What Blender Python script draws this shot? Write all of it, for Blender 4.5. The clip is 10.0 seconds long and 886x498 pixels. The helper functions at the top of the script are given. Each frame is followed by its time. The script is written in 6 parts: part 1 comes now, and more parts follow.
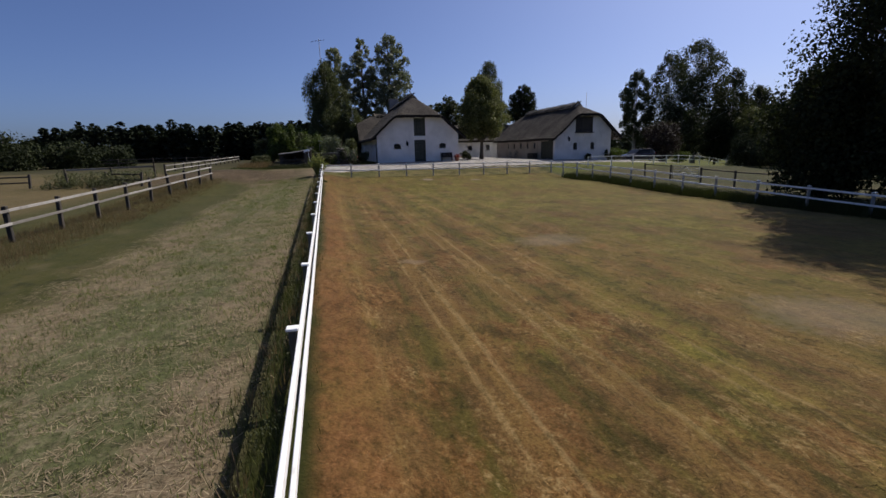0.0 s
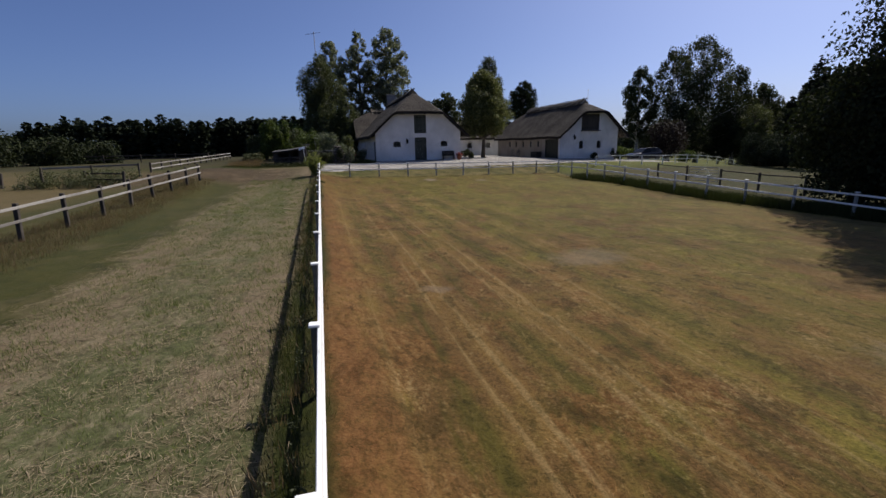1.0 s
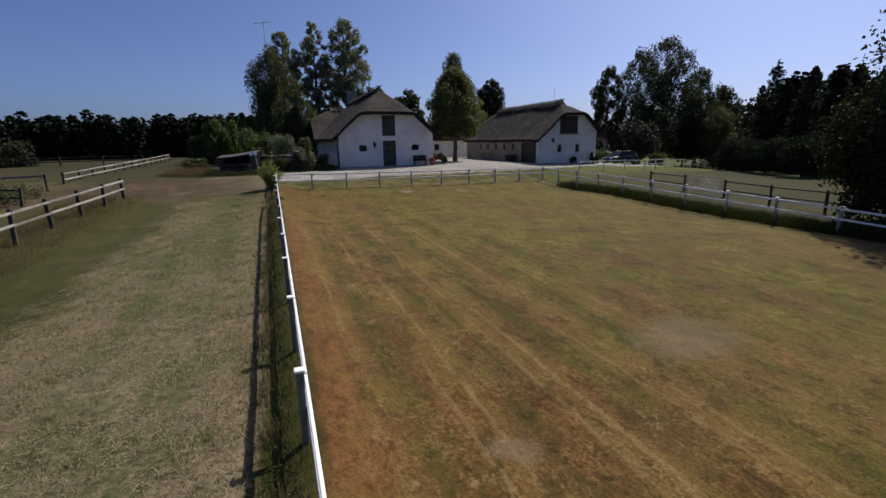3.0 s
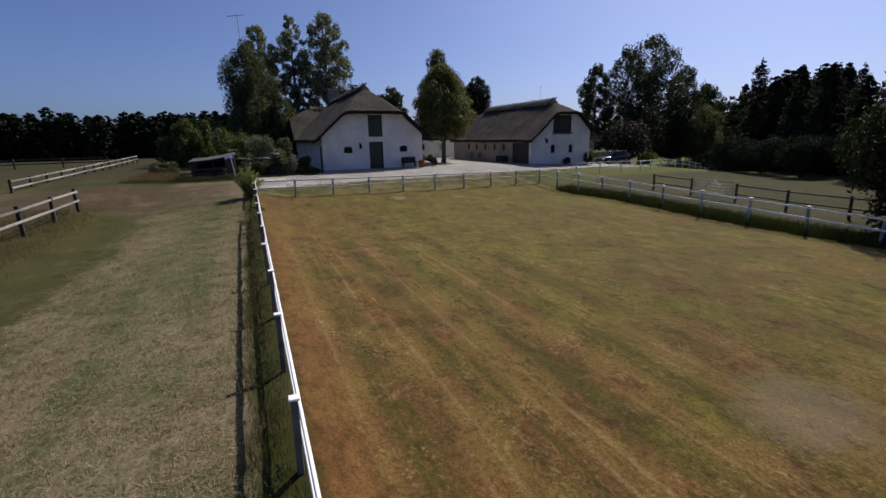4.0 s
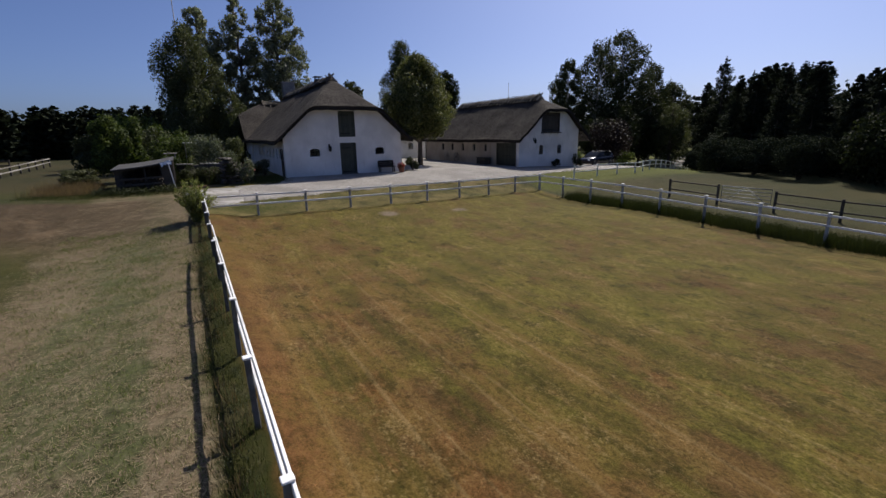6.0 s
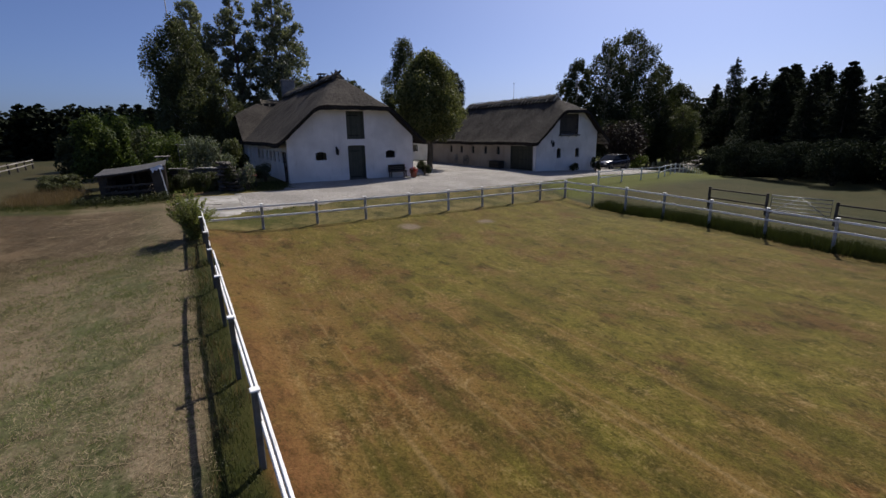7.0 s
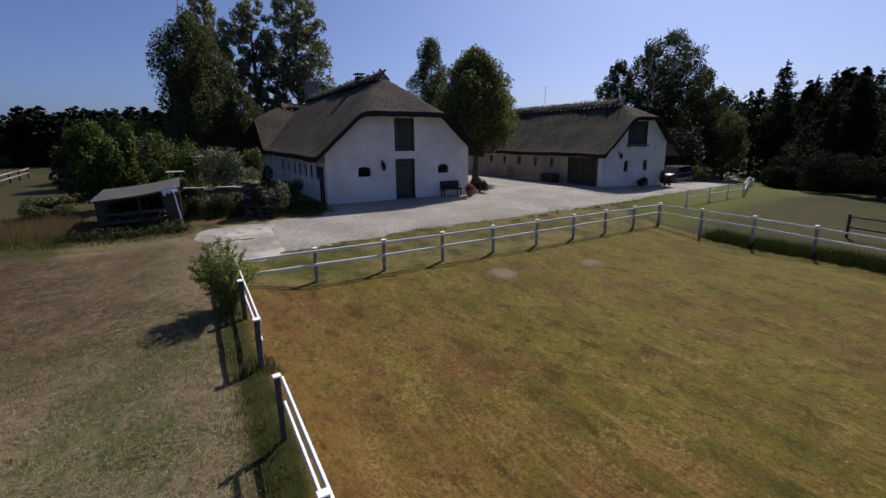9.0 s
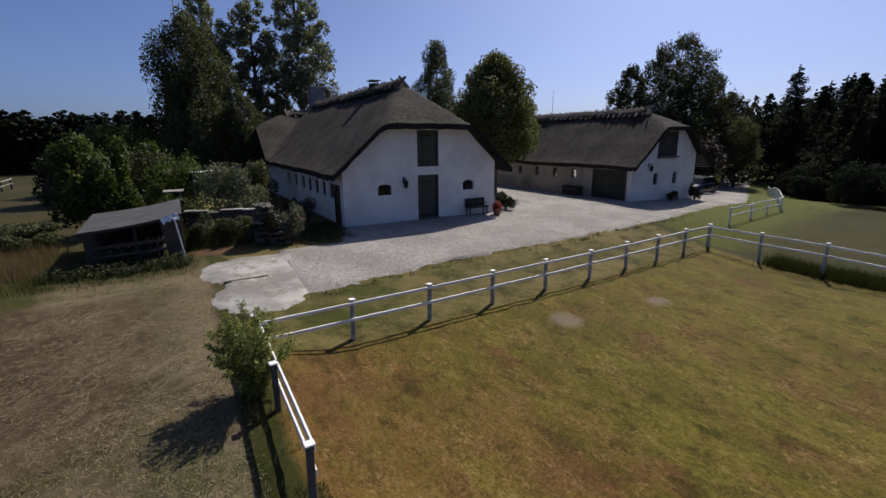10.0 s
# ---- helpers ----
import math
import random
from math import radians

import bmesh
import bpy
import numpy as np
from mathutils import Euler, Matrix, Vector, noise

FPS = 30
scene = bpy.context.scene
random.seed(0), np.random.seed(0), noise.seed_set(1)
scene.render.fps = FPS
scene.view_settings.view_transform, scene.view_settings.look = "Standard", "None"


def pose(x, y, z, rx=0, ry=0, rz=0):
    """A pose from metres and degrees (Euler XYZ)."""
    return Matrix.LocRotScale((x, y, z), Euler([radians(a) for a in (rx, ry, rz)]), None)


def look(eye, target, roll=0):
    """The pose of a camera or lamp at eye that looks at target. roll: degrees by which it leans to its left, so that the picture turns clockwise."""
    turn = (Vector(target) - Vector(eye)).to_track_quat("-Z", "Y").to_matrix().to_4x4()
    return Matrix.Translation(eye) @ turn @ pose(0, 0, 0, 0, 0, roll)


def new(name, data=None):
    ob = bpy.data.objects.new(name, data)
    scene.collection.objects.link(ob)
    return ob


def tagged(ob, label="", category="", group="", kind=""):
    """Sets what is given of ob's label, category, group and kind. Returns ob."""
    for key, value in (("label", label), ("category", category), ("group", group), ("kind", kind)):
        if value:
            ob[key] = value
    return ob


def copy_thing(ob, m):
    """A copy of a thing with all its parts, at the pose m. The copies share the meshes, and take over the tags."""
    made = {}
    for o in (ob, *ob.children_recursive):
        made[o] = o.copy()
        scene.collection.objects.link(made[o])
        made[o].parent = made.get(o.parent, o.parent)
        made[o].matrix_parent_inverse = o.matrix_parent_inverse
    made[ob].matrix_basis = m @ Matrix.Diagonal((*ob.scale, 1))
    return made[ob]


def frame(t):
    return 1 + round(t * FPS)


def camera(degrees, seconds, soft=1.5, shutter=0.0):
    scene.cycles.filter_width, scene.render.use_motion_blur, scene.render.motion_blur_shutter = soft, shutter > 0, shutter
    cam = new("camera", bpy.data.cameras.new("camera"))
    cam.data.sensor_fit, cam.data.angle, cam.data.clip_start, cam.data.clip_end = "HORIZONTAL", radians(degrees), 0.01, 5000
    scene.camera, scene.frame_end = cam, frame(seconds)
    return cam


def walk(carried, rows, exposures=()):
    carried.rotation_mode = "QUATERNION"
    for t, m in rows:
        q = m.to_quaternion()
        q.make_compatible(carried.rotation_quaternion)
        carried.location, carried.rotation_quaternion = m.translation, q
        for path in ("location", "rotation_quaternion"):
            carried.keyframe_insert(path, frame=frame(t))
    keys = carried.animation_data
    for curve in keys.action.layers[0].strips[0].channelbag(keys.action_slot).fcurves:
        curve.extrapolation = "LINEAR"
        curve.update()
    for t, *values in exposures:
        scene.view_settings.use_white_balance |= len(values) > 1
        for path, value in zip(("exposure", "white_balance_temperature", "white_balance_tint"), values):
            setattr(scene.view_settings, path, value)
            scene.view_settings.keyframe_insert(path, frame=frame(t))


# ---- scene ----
cam = camera(89.5, 10.0)
PATH = [
    (0, (0.045, -5.044, 3.837), (0.515, -3.15, 3.398), -1.6),
    (0.5, (-0.069, -4.084, 3.881), (0.401, -2.191, 3.438), -1.4),
    (1, (-0.18, -2.941, 4.006), (0.315, -1.057, 3.552), -1.3),
    (1.5, (-0.266, -1.813, 4.151), (0.265, 0.06, 3.691), -1.4),
    (2, (-0.33, -0.611, 4.358), (0.255, 1.244, 3.895), -1.2),
    (2.5, (-0.395, 0.487, 4.534), (0.241, 2.325, 4.066), -1.1),
    (4, (-0.54, 4.12, 4.977), (0.217, 5.907, 4.494), -1.2),
    (4.5, (-0.637, 5.478, 5.083), (0.176, 7.238, 4.591), -1.3),
    (5, (-0.691, 6.952, 5.13), (0.174, 8.686, 4.635), -1.3),
    (5.5, (-0.72, 8.384, 5.17), (0.192, 10.093, 4.672), -1.3),
    (7, (-0.763, 12.823, 5.408), (0.205, 14.501, 4.91), -0.9),
    (7.5, (-0.812, 14.312, 5.417), (0.153, 15.992, 4.92), -0.9),
    (8, (-0.911, 15.917, 5.531), (0.054, 17.597, 5.035), -0.8),
    (8.5, (-1.005, 17.405, 5.66), (-0.05, 19.093, 5.17), -0.7),
    (9, (-1.136, 18.984, 5.899), (-0.178, 20.672, 5.414), -0.6),
    (9.5, (-1.259, 20.402, 6.176), (-0.288, 22.083, 5.696), -0.5),
    (10, (-1.379, 21.975, 6.518), (-0.395, 23.649, 6.04), -0.5),
]
walk(cam, [(t, look(eye, target, roll)) for t, eye, target, roll in PATH],
     [(0, 0.08, 6480, 12), (10, 0.08, 6480, 12)])

# ---- light ----
SUN_DIR = Vector((0.80, 0.47, 1.0)).normalized()
world = bpy.data.worlds.new("sky")
scene.world = world
world.use_nodes = True
_wn = world.node_tree.nodes
_sky = _wn.new("ShaderNodeTexSky")
_sky.sky_type = 'NISHITA'
_sky.sun_disc = False
_sky.sun_elevation = math.asin(SUN_DIR.z)
_sky.sun_rotation = math.atan2(SUN_DIR.x, SUN_DIR.y)
_sky.air_density, _sky.dust_density, _sky.ozone_density = 0.62, 2.0, 4.0
_wn["Background"].inputs[1].default_value = 0.080
_deep = _wn.new("ShaderNodeMix")
_deep.data_type, _deep.blend_type = 'RGBA', 'MULTIPLY'
_deep.inputs[0].default_value = 1.0
_deep.inputs[7].default_value = (0.85, 0.95, 1.21, 1)
world.node_tree.links.new(_sky.outputs[0], _deep.inputs[6])
world.node_tree.links.new(_deep.outputs[2], _wn["Background"].inputs[0])
sun = new("sun", bpy.data.lights.new("sun", 'SUN'))
sun.data.energy, sun.data.angle, sun.data.color = 5.0, radians(0.55), (1.0, 0.94, 0.84)
sun.matrix_world = look(SUN_DIR * 50, (0, 0, 0))


# ---- node helpers ----
class Mat:
    """A node material with short helpers for maths, noise and masks."""

    def __init__(self, name, rough=0.8, metal=0.0):
        self.m = bpy.data.materials.new(name)
        self.m.use_nodes = True
        self.t = self.m.node_tree
        self.b = self.t.nodes["Principled BSDF"]
        self.b.inputs["Roughness"].default_value = rough
        self.b.inputs["Metallic"].default_value = metal
        self.geo = self.t.nodes.new("ShaderNodeNewGeometry")
        self.pos = self.geo.outputs["Position"]
        self.island = self.geo.outputs["Random Per Island"]
        self.rand = None

    def node(self, kind):
        return self.t.nodes.new(kind)

    def put(self, socket, v):
        if isinstance(v, bpy.types.NodeSocket):
            self.t.links.new(v, socket)
        elif isinstance(v, tuple) and len(v) == 3 and socket.type == 'RGBA':
            socket.default_value = (*v, 1)
        else:
            socket.default_value = v

    def math(self, op, a, b=0.0, c=0.0):
        n = self.node("ShaderNodeMath")
        n.operation = op
        for i, v in enumerate((a, b, c)):
            self.put(n.inputs[i], v)
        return n.outputs[0]

    def objrand(self):
        if self.rand is None:
            self.rand = self.node("ShaderNodeObjectInfo").outputs["Random"]
        return self.rand

    def objpos(self):
        return self.node("ShaderNodeTexCoord").outputs["Object"]

    def scale(self, vec, s):
        n = self.node("ShaderNodeMapping")
        self.put(n.inputs["Vector"], vec)
        n.inputs["Scale"].default_value = s if isinstance(s, tuple) else (s, s, s)
        return n.outputs[0]

    def noise(self, scale, detail=4.0, vec=None, rough=0.55, dist=0.0):
        n = self.node("ShaderNodeTexNoise")
        self.put(n.inputs["Vector"], vec or self.pos)
        n.inputs["Scale"].default_value = scale
        n.inputs["Detail"].default_value = detail
        n.inputs["Roughness"].default_value = rough
        n.inputs["Distortion"].default_value = dist
        return n.outputs["Fac"]

    def voronoi(self, scale, vec=None, out="Distance"):
        n = self.node("ShaderNodeTexVoronoi")
        self.put(n.inputs["Vector"], vec or self.pos)
        n.inputs["Scale"].default_value = scale
        return n.outputs[out]

    def ramp(self, v, a, b, c=0.0, d=1.0, smooth=True):
        n = self.node("ShaderNodeMapRange")
        n.interpolation_type = 'SMOOTHSTEP' if smooth else 'LINEAR'
        for i, x in enumerate((v, a, b, c, d)):
            self.put(n.inputs[i], x)
        return n.outputs[0]

    def mix(self, f, a, b, how='MIX'):
        n = self.node("ShaderNodeMix")
        n.data_type, n.blend_type = 'RGBA', how
        self.put(n.inputs[0], f)
        self.put(n.inputs[6], a)
        self.put(n.inputs[7], b)
        return n.outputs[2]

    def xyz(self, v=None):
        n = self.node("ShaderNodeSeparateXYZ")
        self.put(n.inputs[0], v or self.pos)
        return n.outputs

    def color(self, v):
        self.put(self.b.inputs["Base Color"], v)
        return self

    def rough(self, v):
        self.put(self.b.inputs["Roughness"], v)
        return self

    def bump(self, h, strength=0.4, dist=0.02):
        n = self.node("ShaderNodeBump")
        n.inputs["Strength"].default_value = strength
        n.inputs["Distance"].default_value = dist
        self.put(n.inputs["Height"], h)
        self.put(self.b.inputs["Normal"], n.outputs[0])
        return self

    def gloss(self, v):
        self.b.inputs["Specular IOR Level"].default_value = v
        return self


def simple(name, a, b, scale, rough=0.8, fine=None, bumps=0.3, dist=0.01, metal=0.0, by_object=0.0):
    """Two-tone surface: broad stains and fine grain with relief."""
    m = Mat(name, rough, metal)
    n1 = m.noise(scale, 5.0)
    n2 = m.noise(fine or scale * 9, 4.0)
    f = m.math('ADD', m.math('MULTIPLY', n1, 0.65), m.math('MULTIPLY', n2, 0.35))
    if by_object:
        f = m.math('ADD', f, m.math('MULTIPLY', m.math('SUBTRACT', m.objrand(), 0.5), by_object))
    c = m.mix(m.ramp(f, 0.32, 0.68), a, b)
    m.color(c).bump(n2, bumps, dist)
    return m


# ---- materials ----
def turf_color(m):
    """Colour of the grassland by place: riding arena with mown rows, cut strip beside it, rougher meadows."""
    x, y, _ = m.xyz()
    warp = m.math('MULTIPLY', m.math('SUBTRACT', m.noise(0.35, 3.0), 0.5), 1.6)
    xw, yw = m.math('ADD', x, m.math('MULTIPLY', warp, 0.35)), m.math('ADD', y, warp)
    big = m.noise(0.13, 3.0)
    mid = m.noise(0.65, 6.0, rough=0.68)
    fine = m.noise(5.0, 5.0, rough=0.75)
    tiny = m.noise(30.0, 3.0, rough=0.75)
    comb = m.noise(1.0, 5.0, m.scale(m.pos, (4.5, 0.16, 1.0)), 0.65)
    combf = m.noise(1.0, 4.0, m.scale(m.pos, (13.0, 1.1, 1.0)), 0.7)
    # arena: tan mown rows near the long fence, olive in the middle and at the far end
    drawn = m.scale(m.pos, (1.0, 0.62, 1.0))
    streak = m.noise(1.1, 6.0, drawn, 0.68)
    grain = m.noise(7.0, 5.0, m.scale(m.pos, (1.0, 0.6, 1.0)), 0.78)
    fuzz = m.noise(17.0, 4.0, m.scale(m.pos, (1.0, 0.8, 1.0)), 0.8)
    dry = m.math('ADD', m.ramp(xw, 0.0, 8.0, 0.30, -0.08), m.ramp(yw, 2.0, 27.0, 0.10, -0.14))
    dry = m.math('ADD', dry, m.ramp(xw, 11.0, 20.0, 0.0, 0.14))
    dry = m.math('ADD', dry, m.math('MULTIPLY', m.math('SUBTRACT', big, 0.5), 1.0))
    dry = m.math('ADD', dry, m.math('MULTIPLY', m.math('SUBTRACT', streak, 0.5), 1.15))
    dry = m.math('ADD', dry, m.math('MULTIPLY', m.math('SUBTRACT', combf, 0.5), 0.35))
    dry = m.math('ADD', dry, m.math('MULTIPLY', m.math('SUBTRACT', grain, 0.5), 0.8))
    arena = m.mix(m.ramp(dry, -0.30, 0.22), (0.205, 0.178, 0.028), (0.305, 0.205, 0.055))
    rust = m.math('ADD', m.math('ADD', m.noise(0.55, 5.0, rough=0.65), m.ramp(xw, 1.0, 6.0, 0.07, 0.0)), m.ramp(yw, 5.0, 22.0, 0.01, -0.05))
    arena = m.mix(m.ramp(rust, 0.47, 0.60, 0.0, 0.75), arena, (0.240, 0.125, 0.048))
    # rows left by the mower: tan swaths with paired pale lines, olive gaps between them
    xr = m.math('ADD', x, m.math('MULTIPLY', warp, 0.07))
    wide = m.math('SINE', m.math('ADD', m.math('MULTIPLY', xr, 4.19), 0.2))
    lines = m.math('SINE', m.math('MULTIPLY', xr, 17.0))
    fade = m.math('MULTIPLY', m.ramp(x, 4.0, 10.0, 1.0, 0.22), m.ramp(yw, 19.0, 29.0, 1.0, 0.12))
    worn = m.math('ADD', m.math('MULTIPLY', comb, 0.6), m.math('MULTIPLY', streak, 0.4))
    swath_tan = m.math('MULTIPLY', m.math('MULTIPLY', m.ramp(wide, -0.1, 0.7), m.ramp(worn, 0.38, 0.56)), fade)
    arena = m.mix(m.math('MULTIPLY', swath_tan, 0.70), arena, (0.415, 0.250, 0.078))
    gap = m.math('MULTIPLY', m.math('MULTIPLY', m.ramp(wide, -0.15, -0.85), m.ramp(worn, 0.60, 0.42)), fade)
    arena = m.mix(m.math('MULTIPLY', gap, 0.85), arena, (0.150, 0.128, 0.024))
    # regrown olive patches and burnt red-brown ones, drawn out along the rows
    green = m.math('ADD', m.noise(0.55, 6.0, m.scale(m.pos, (1.2, 0.75, 1.0)), 0.70), m.math('ADD', m.ramp(yw, 8.0, 24.0, -0.02, 0.05), m.ramp(xw, 0.4, 6.0, -0.11, 0.0)))
    arena = m.mix(m.ramp(green, 0.46, 0.64, 0.0, 0.66), arena, m.mix(m.ramp(grain, 0.35, 0.65), (0.205, 0.190, 0.026), (0.435, 0.380, 0.068)))
    burnt = m.math('ADD', m.noise(0.85, 6.0, drawn, 0.72), m.math('ADD', m.ramp(xw, 0.5, 7.0, 0.05, -0.02), m.ramp(yw, 4.0, 20.0, 0.01, -0.06)))
    arena = m.mix(m.ramp(burnt, 0.53, 0.66, 0.0, 0.75), arena, m.mix(m.ramp(grain, 0.35, 0.65), (0.225, 0.095, 0.026), (0.460, 0.245, 0.090)))
    pale_lines = m.math('MULTIPLY', m.math('MULTIPLY', m.ramp(lines, 0.45, 0.95), m.ramp(wide, 0.05, 0.6)), m.math('MULTIPLY', m.math('MULTIPLY', m.ramp(comb, 0.40, 0.56), fade), m.ramp(x, 0.35, 0.6)))
    arena = m.mix(m.math('MULTIPLY', pale_lines, 0.46), arena, (0.60, 0.43, 0.20))
    # dark clumps, blades and bleached tips
    clot = m.noise(2.1, 6.0, drawn, 0.76)
    arena = m.mix(m.ramp(clot, 0.36, 0.50, 0.85, 0.0), arena, m.mix(1.0, arena, (0.46, 0.50, 0.40), 'MULTIPLY'))
    clot2 = m.noise(6.0, 5.0, drawn, 0.78)
    arena = m.mix(m.ramp(clot2, 0.34, 0.48, 0.70, 0.0), arena, m.mix(1.0, arena, (0.52, 0.56, 0.50), 'MULTIPLY'))
    arena = m.mix(m.ramp(fuzz, 0.34, 0.54, 0.85, 0.0), arena, m.mix(1.0, arena, (0.52, 0.54, 0.48), 'MULTIPLY'))
    pale = m.math('ADD', m.math('MULTIPLY', streak, 0.35), m.math('ADD', m.math('MULTIPLY', grain, 0.35), m.math('MULTIPLY', fuzz, 0.5)))
    arena = m.mix(m.ramp(pale, 0.62, 0.78, 0.0, 0.85), arena, (0.60, 0.44, 0.20))
    # far end lifted in colour, standing in for the glow of backlit grass
    arena = m.mix(m.ramp(yw, 10.0, 27.0), m.mix(1.0, arena, (1.09, 1.08, 1.02), 'MULTIPLY'), m.mix(1.0, arena, (1.17, 1.10, 1.04), 'MULTIPLY'))
    # dry red edge along the long fence
    edge = m.math('ADD', m.ramp(xw, 0.10, 0.80, 0.75, 0.0), m.math('MULTIPLY', m.math('SUBTRACT', mid, 0.5), 1.0))
    arena = m.mix(m.math('MULTIPLY', m.math('MULTIPLY', m.ramp(edge, 0.25, 0.9, 0.0, 0.75), m.ramp(yw, 15.0, 26.0, 1.0, 0.35)), m.ramp(m.math('ADD', m.math('MULTIPLY', grain, 0.5), m.math('MULTIPLY', fuzz, 0.5)), 0.40, 0.58, 0.35, 1.0)), arena, m.mix(m.ramp(clot2, 0.38, 0.60), (0.22, 0.088, 0.028), (0.46, 0.205, 0.075)))
    # worn bare spots
    for cx, cy, r in ((7.7, 30.3, 0.46), (11.85, 30.55, 0.40), (1.95, 5.7, 0.30), (6.6, 7.4, 1.0), (8.2, 0.3, 1.2)):
        dx = m.math('MULTIPLY', m.math('SUBTRACT', xw, cx), 0.8)
        dy = m.math('SUBTRACT', yw, cy)
        d = m.math('SQRT', m.math('ADD', m.math('MULTIPLY', dx, dx), m.math('MULTIPLY', dy, dy)))
        d = m.math('ADD', d, m.math('MULTIPLY', m.math('SUBTRACT', fine, 0.5), r * 1.6))
        arena = m.mix(m.ramp(d, r * 0.45, r * 1.2, 0.9 if 0.35 < r < 0.5 else 0.42, 0.0), arena, (0.46, 0.36, 0.26))
    # cut strip beside the arena: windrows of grey hay over green stubble
    g = m.math('ADD', m.math('MULTIPLY', big, 0.35), m.math('ADD', m.math('MULTIPLY', mid, 0.45), m.math('MULTIPLY', fine, 0.2)))
    band_x = m.math('ADD', x, m.math('MULTIPLY', m.math('SUBTRACT', mid, 0.5), 0.9))
    band = m.math('MAXIMUM', m.ramp(band_x, -2.0, -1.45), m.math('MULTIPLY', m.ramp(band_x, -3.3, -3.8), 0.9))
    hayfac = m.math('ADD', g, m.math('ADD', m.math('MULTIPLY', m.math('SUBTRACT', band, 0.5), 0.085), m.math('MULTIPLY', m.math('SUBTRACT', comb, 0.5), 0.25)))
    hay = m.mix(m.ramp(hayfac, 0.41, 0.57), (0.158, 0.172, 0.074), (0.340, 0.250, 0.165))
    wisp = m.noise(9.0, 6.0, m.scale(m.pos, (1.0, 0.7, 1.0)), 0.8)
    hay = m.mix(m.ramp(m.math('ADD', m.math('MULTIPLY', mid, 0.4), m.math('MULTIPLY', wisp, 0.75)), 0.54, 0.74, 0.0, 0.9), hay, (0.42, 0.35, 0.235))
    tuft = m.noise(4.0, 6.0, rough=0.78)
    hay = m.mix(m.ramp(tuft, 0.34, 0.52, 0.9, 0.0), hay, m.mix(1.0, hay, (0.40, 0.40, 0.36), 'MULTIPLY'))
    speck = m.noise(13.0, 5.0, rough=0.8)
    hay = m.mix(m.ramp(speck, 0.36, 0.50, 0.85, 0.0), hay, m.mix(1.0, hay, (0.34, 0.36, 0.32), 'MULTIPLY'))
    hay = m.mix(m.ramp(speck, 0.58, 0.72, 0.0, 0.6), hay, (0.56, 0.47, 0.33))
    hay = m.mix(1.0, hay, (1.30, 1.32, 1.24), 'MULTIPLY')
    # rougher grass left of the strip
    rough = m.mix(m.ramp(g, 0.38, 0.60), (0.058, 0.076, 0.011), (0.128, 0.122, 0.026))
    rough = m.mix(m.ramp(fine, 0.5, 0.8, 0.0, 0.5), rough, (0.17, 0.14, 0.055))
    rough = m.mix(m.ramp(streak, 0.50, 0.68, 0.0, 0.7), rough, m.mix(fine, (0.13, 0.115, 0.045), (0.30, 0.245, 0.120)))
    rough = m.mix(m.ramp(m.noise(2.4, 6.0, rough=0.75), 0.34, 0.48, 0.8, 0.0), rough, (0.032, 0.042, 0.009))
    brown = m.mix(m.ramp(m.noise(1.7, 6.0, drawn, 0.74), 0.38, 0.62, 0.9, 0.0), m.mix(m.ramp(g, 0.40, 0.60), (0.120, 0.068, 0.037), (0.330, 0.225, 0.136)), (0.100, 0.062, 0.034))
    brown = m.mix(m.ramp(m.math('ADD', fine, m.math('MULTIPLY', tiny, 0.4)), 0.65, 0.95, 0.0, 0.7), brown, (0.36, 0.28, 0.18))
    straw = m.mix(m.ramp(g, 0.38, 0.62), (0.30, 0.22, 0.10), (0.20, 0.16, 0.065))
    verge = m.mix(m.ramp(g, 0.41, 0.57), (0.120, 0.140, 0.022), (0.390, 0.310, 0.115))
    verge = m.mix(m.ramp(m.noise(1.3, 5.0, rough=0.7), 0.36, 0.50, 0.7, 0.0), verge, (0.110, 0.095, 0.030))
    # wheel tracks of a turn before the gateway
    tx, ty = m.math('ADD', xw, 0.5), m.math('SUBTRACT', y, 29.7)
    turn = m.math('SQRT', m.math('ADD', m.math('MULTIPLY', tx, tx), m.math('MULTIPLY', ty, ty)))
    tracks = 0.0
    for rr in (1.75, 2.1, 2.75):
        near = m.ramp(m.math('ABSOLUTE', m.math('SUBTRACT', turn, rr)), 0.02, 0.17, 1.0, 0.0)
        tracks = m.math('MAXIMUM', tracks, near)
    tracks = m.math('MULTIPLY', tracks, m.math('MULTIPLY', m.ramp(x, -1.4, -2.0), m.ramp(m.math('ADD', m.math('MULTIPLY', fine, 0.5), m.math('MULTIPLY', mid, 0.5)), 0.40, 0.58)))
    out = m.mix(m.ramp(m.math('ADD', xw, m.math('MULTIPLY', m.math('SUBTRACT', mid, 0.5), 2.0)), -5.1, -4.4), rough, hay)
    brownmask = m.math('MULTIPLY', m.ramp(yw, 26.0, 31.0), m.ramp(yw, 36.3, 37.4, 1.0, 0.0))
    out = m.mix(m.math('MULTIPLY', brownmask, m.ramp(xw, -3.0, -1.2, 0.9, 0.25)), out, brown)
    out = m.mix(m.math('MULTIPLY', m.ramp(xw, -14.5, -11.5, 1.0, 0.0), m.ramp(y, 60.0, 40.0, 0.6, 1.0)), out, straw)
    out = m.mix(m.math('MULTIPLY', m.ramp(yw, 36.5, 40.5), m.ramp(xw, -27.0, -20.0)), out, rough)
    out = m.mix(m.math('MULTIPLY', tracks, 0.55), out, (0.42, 0.35, 0.22))
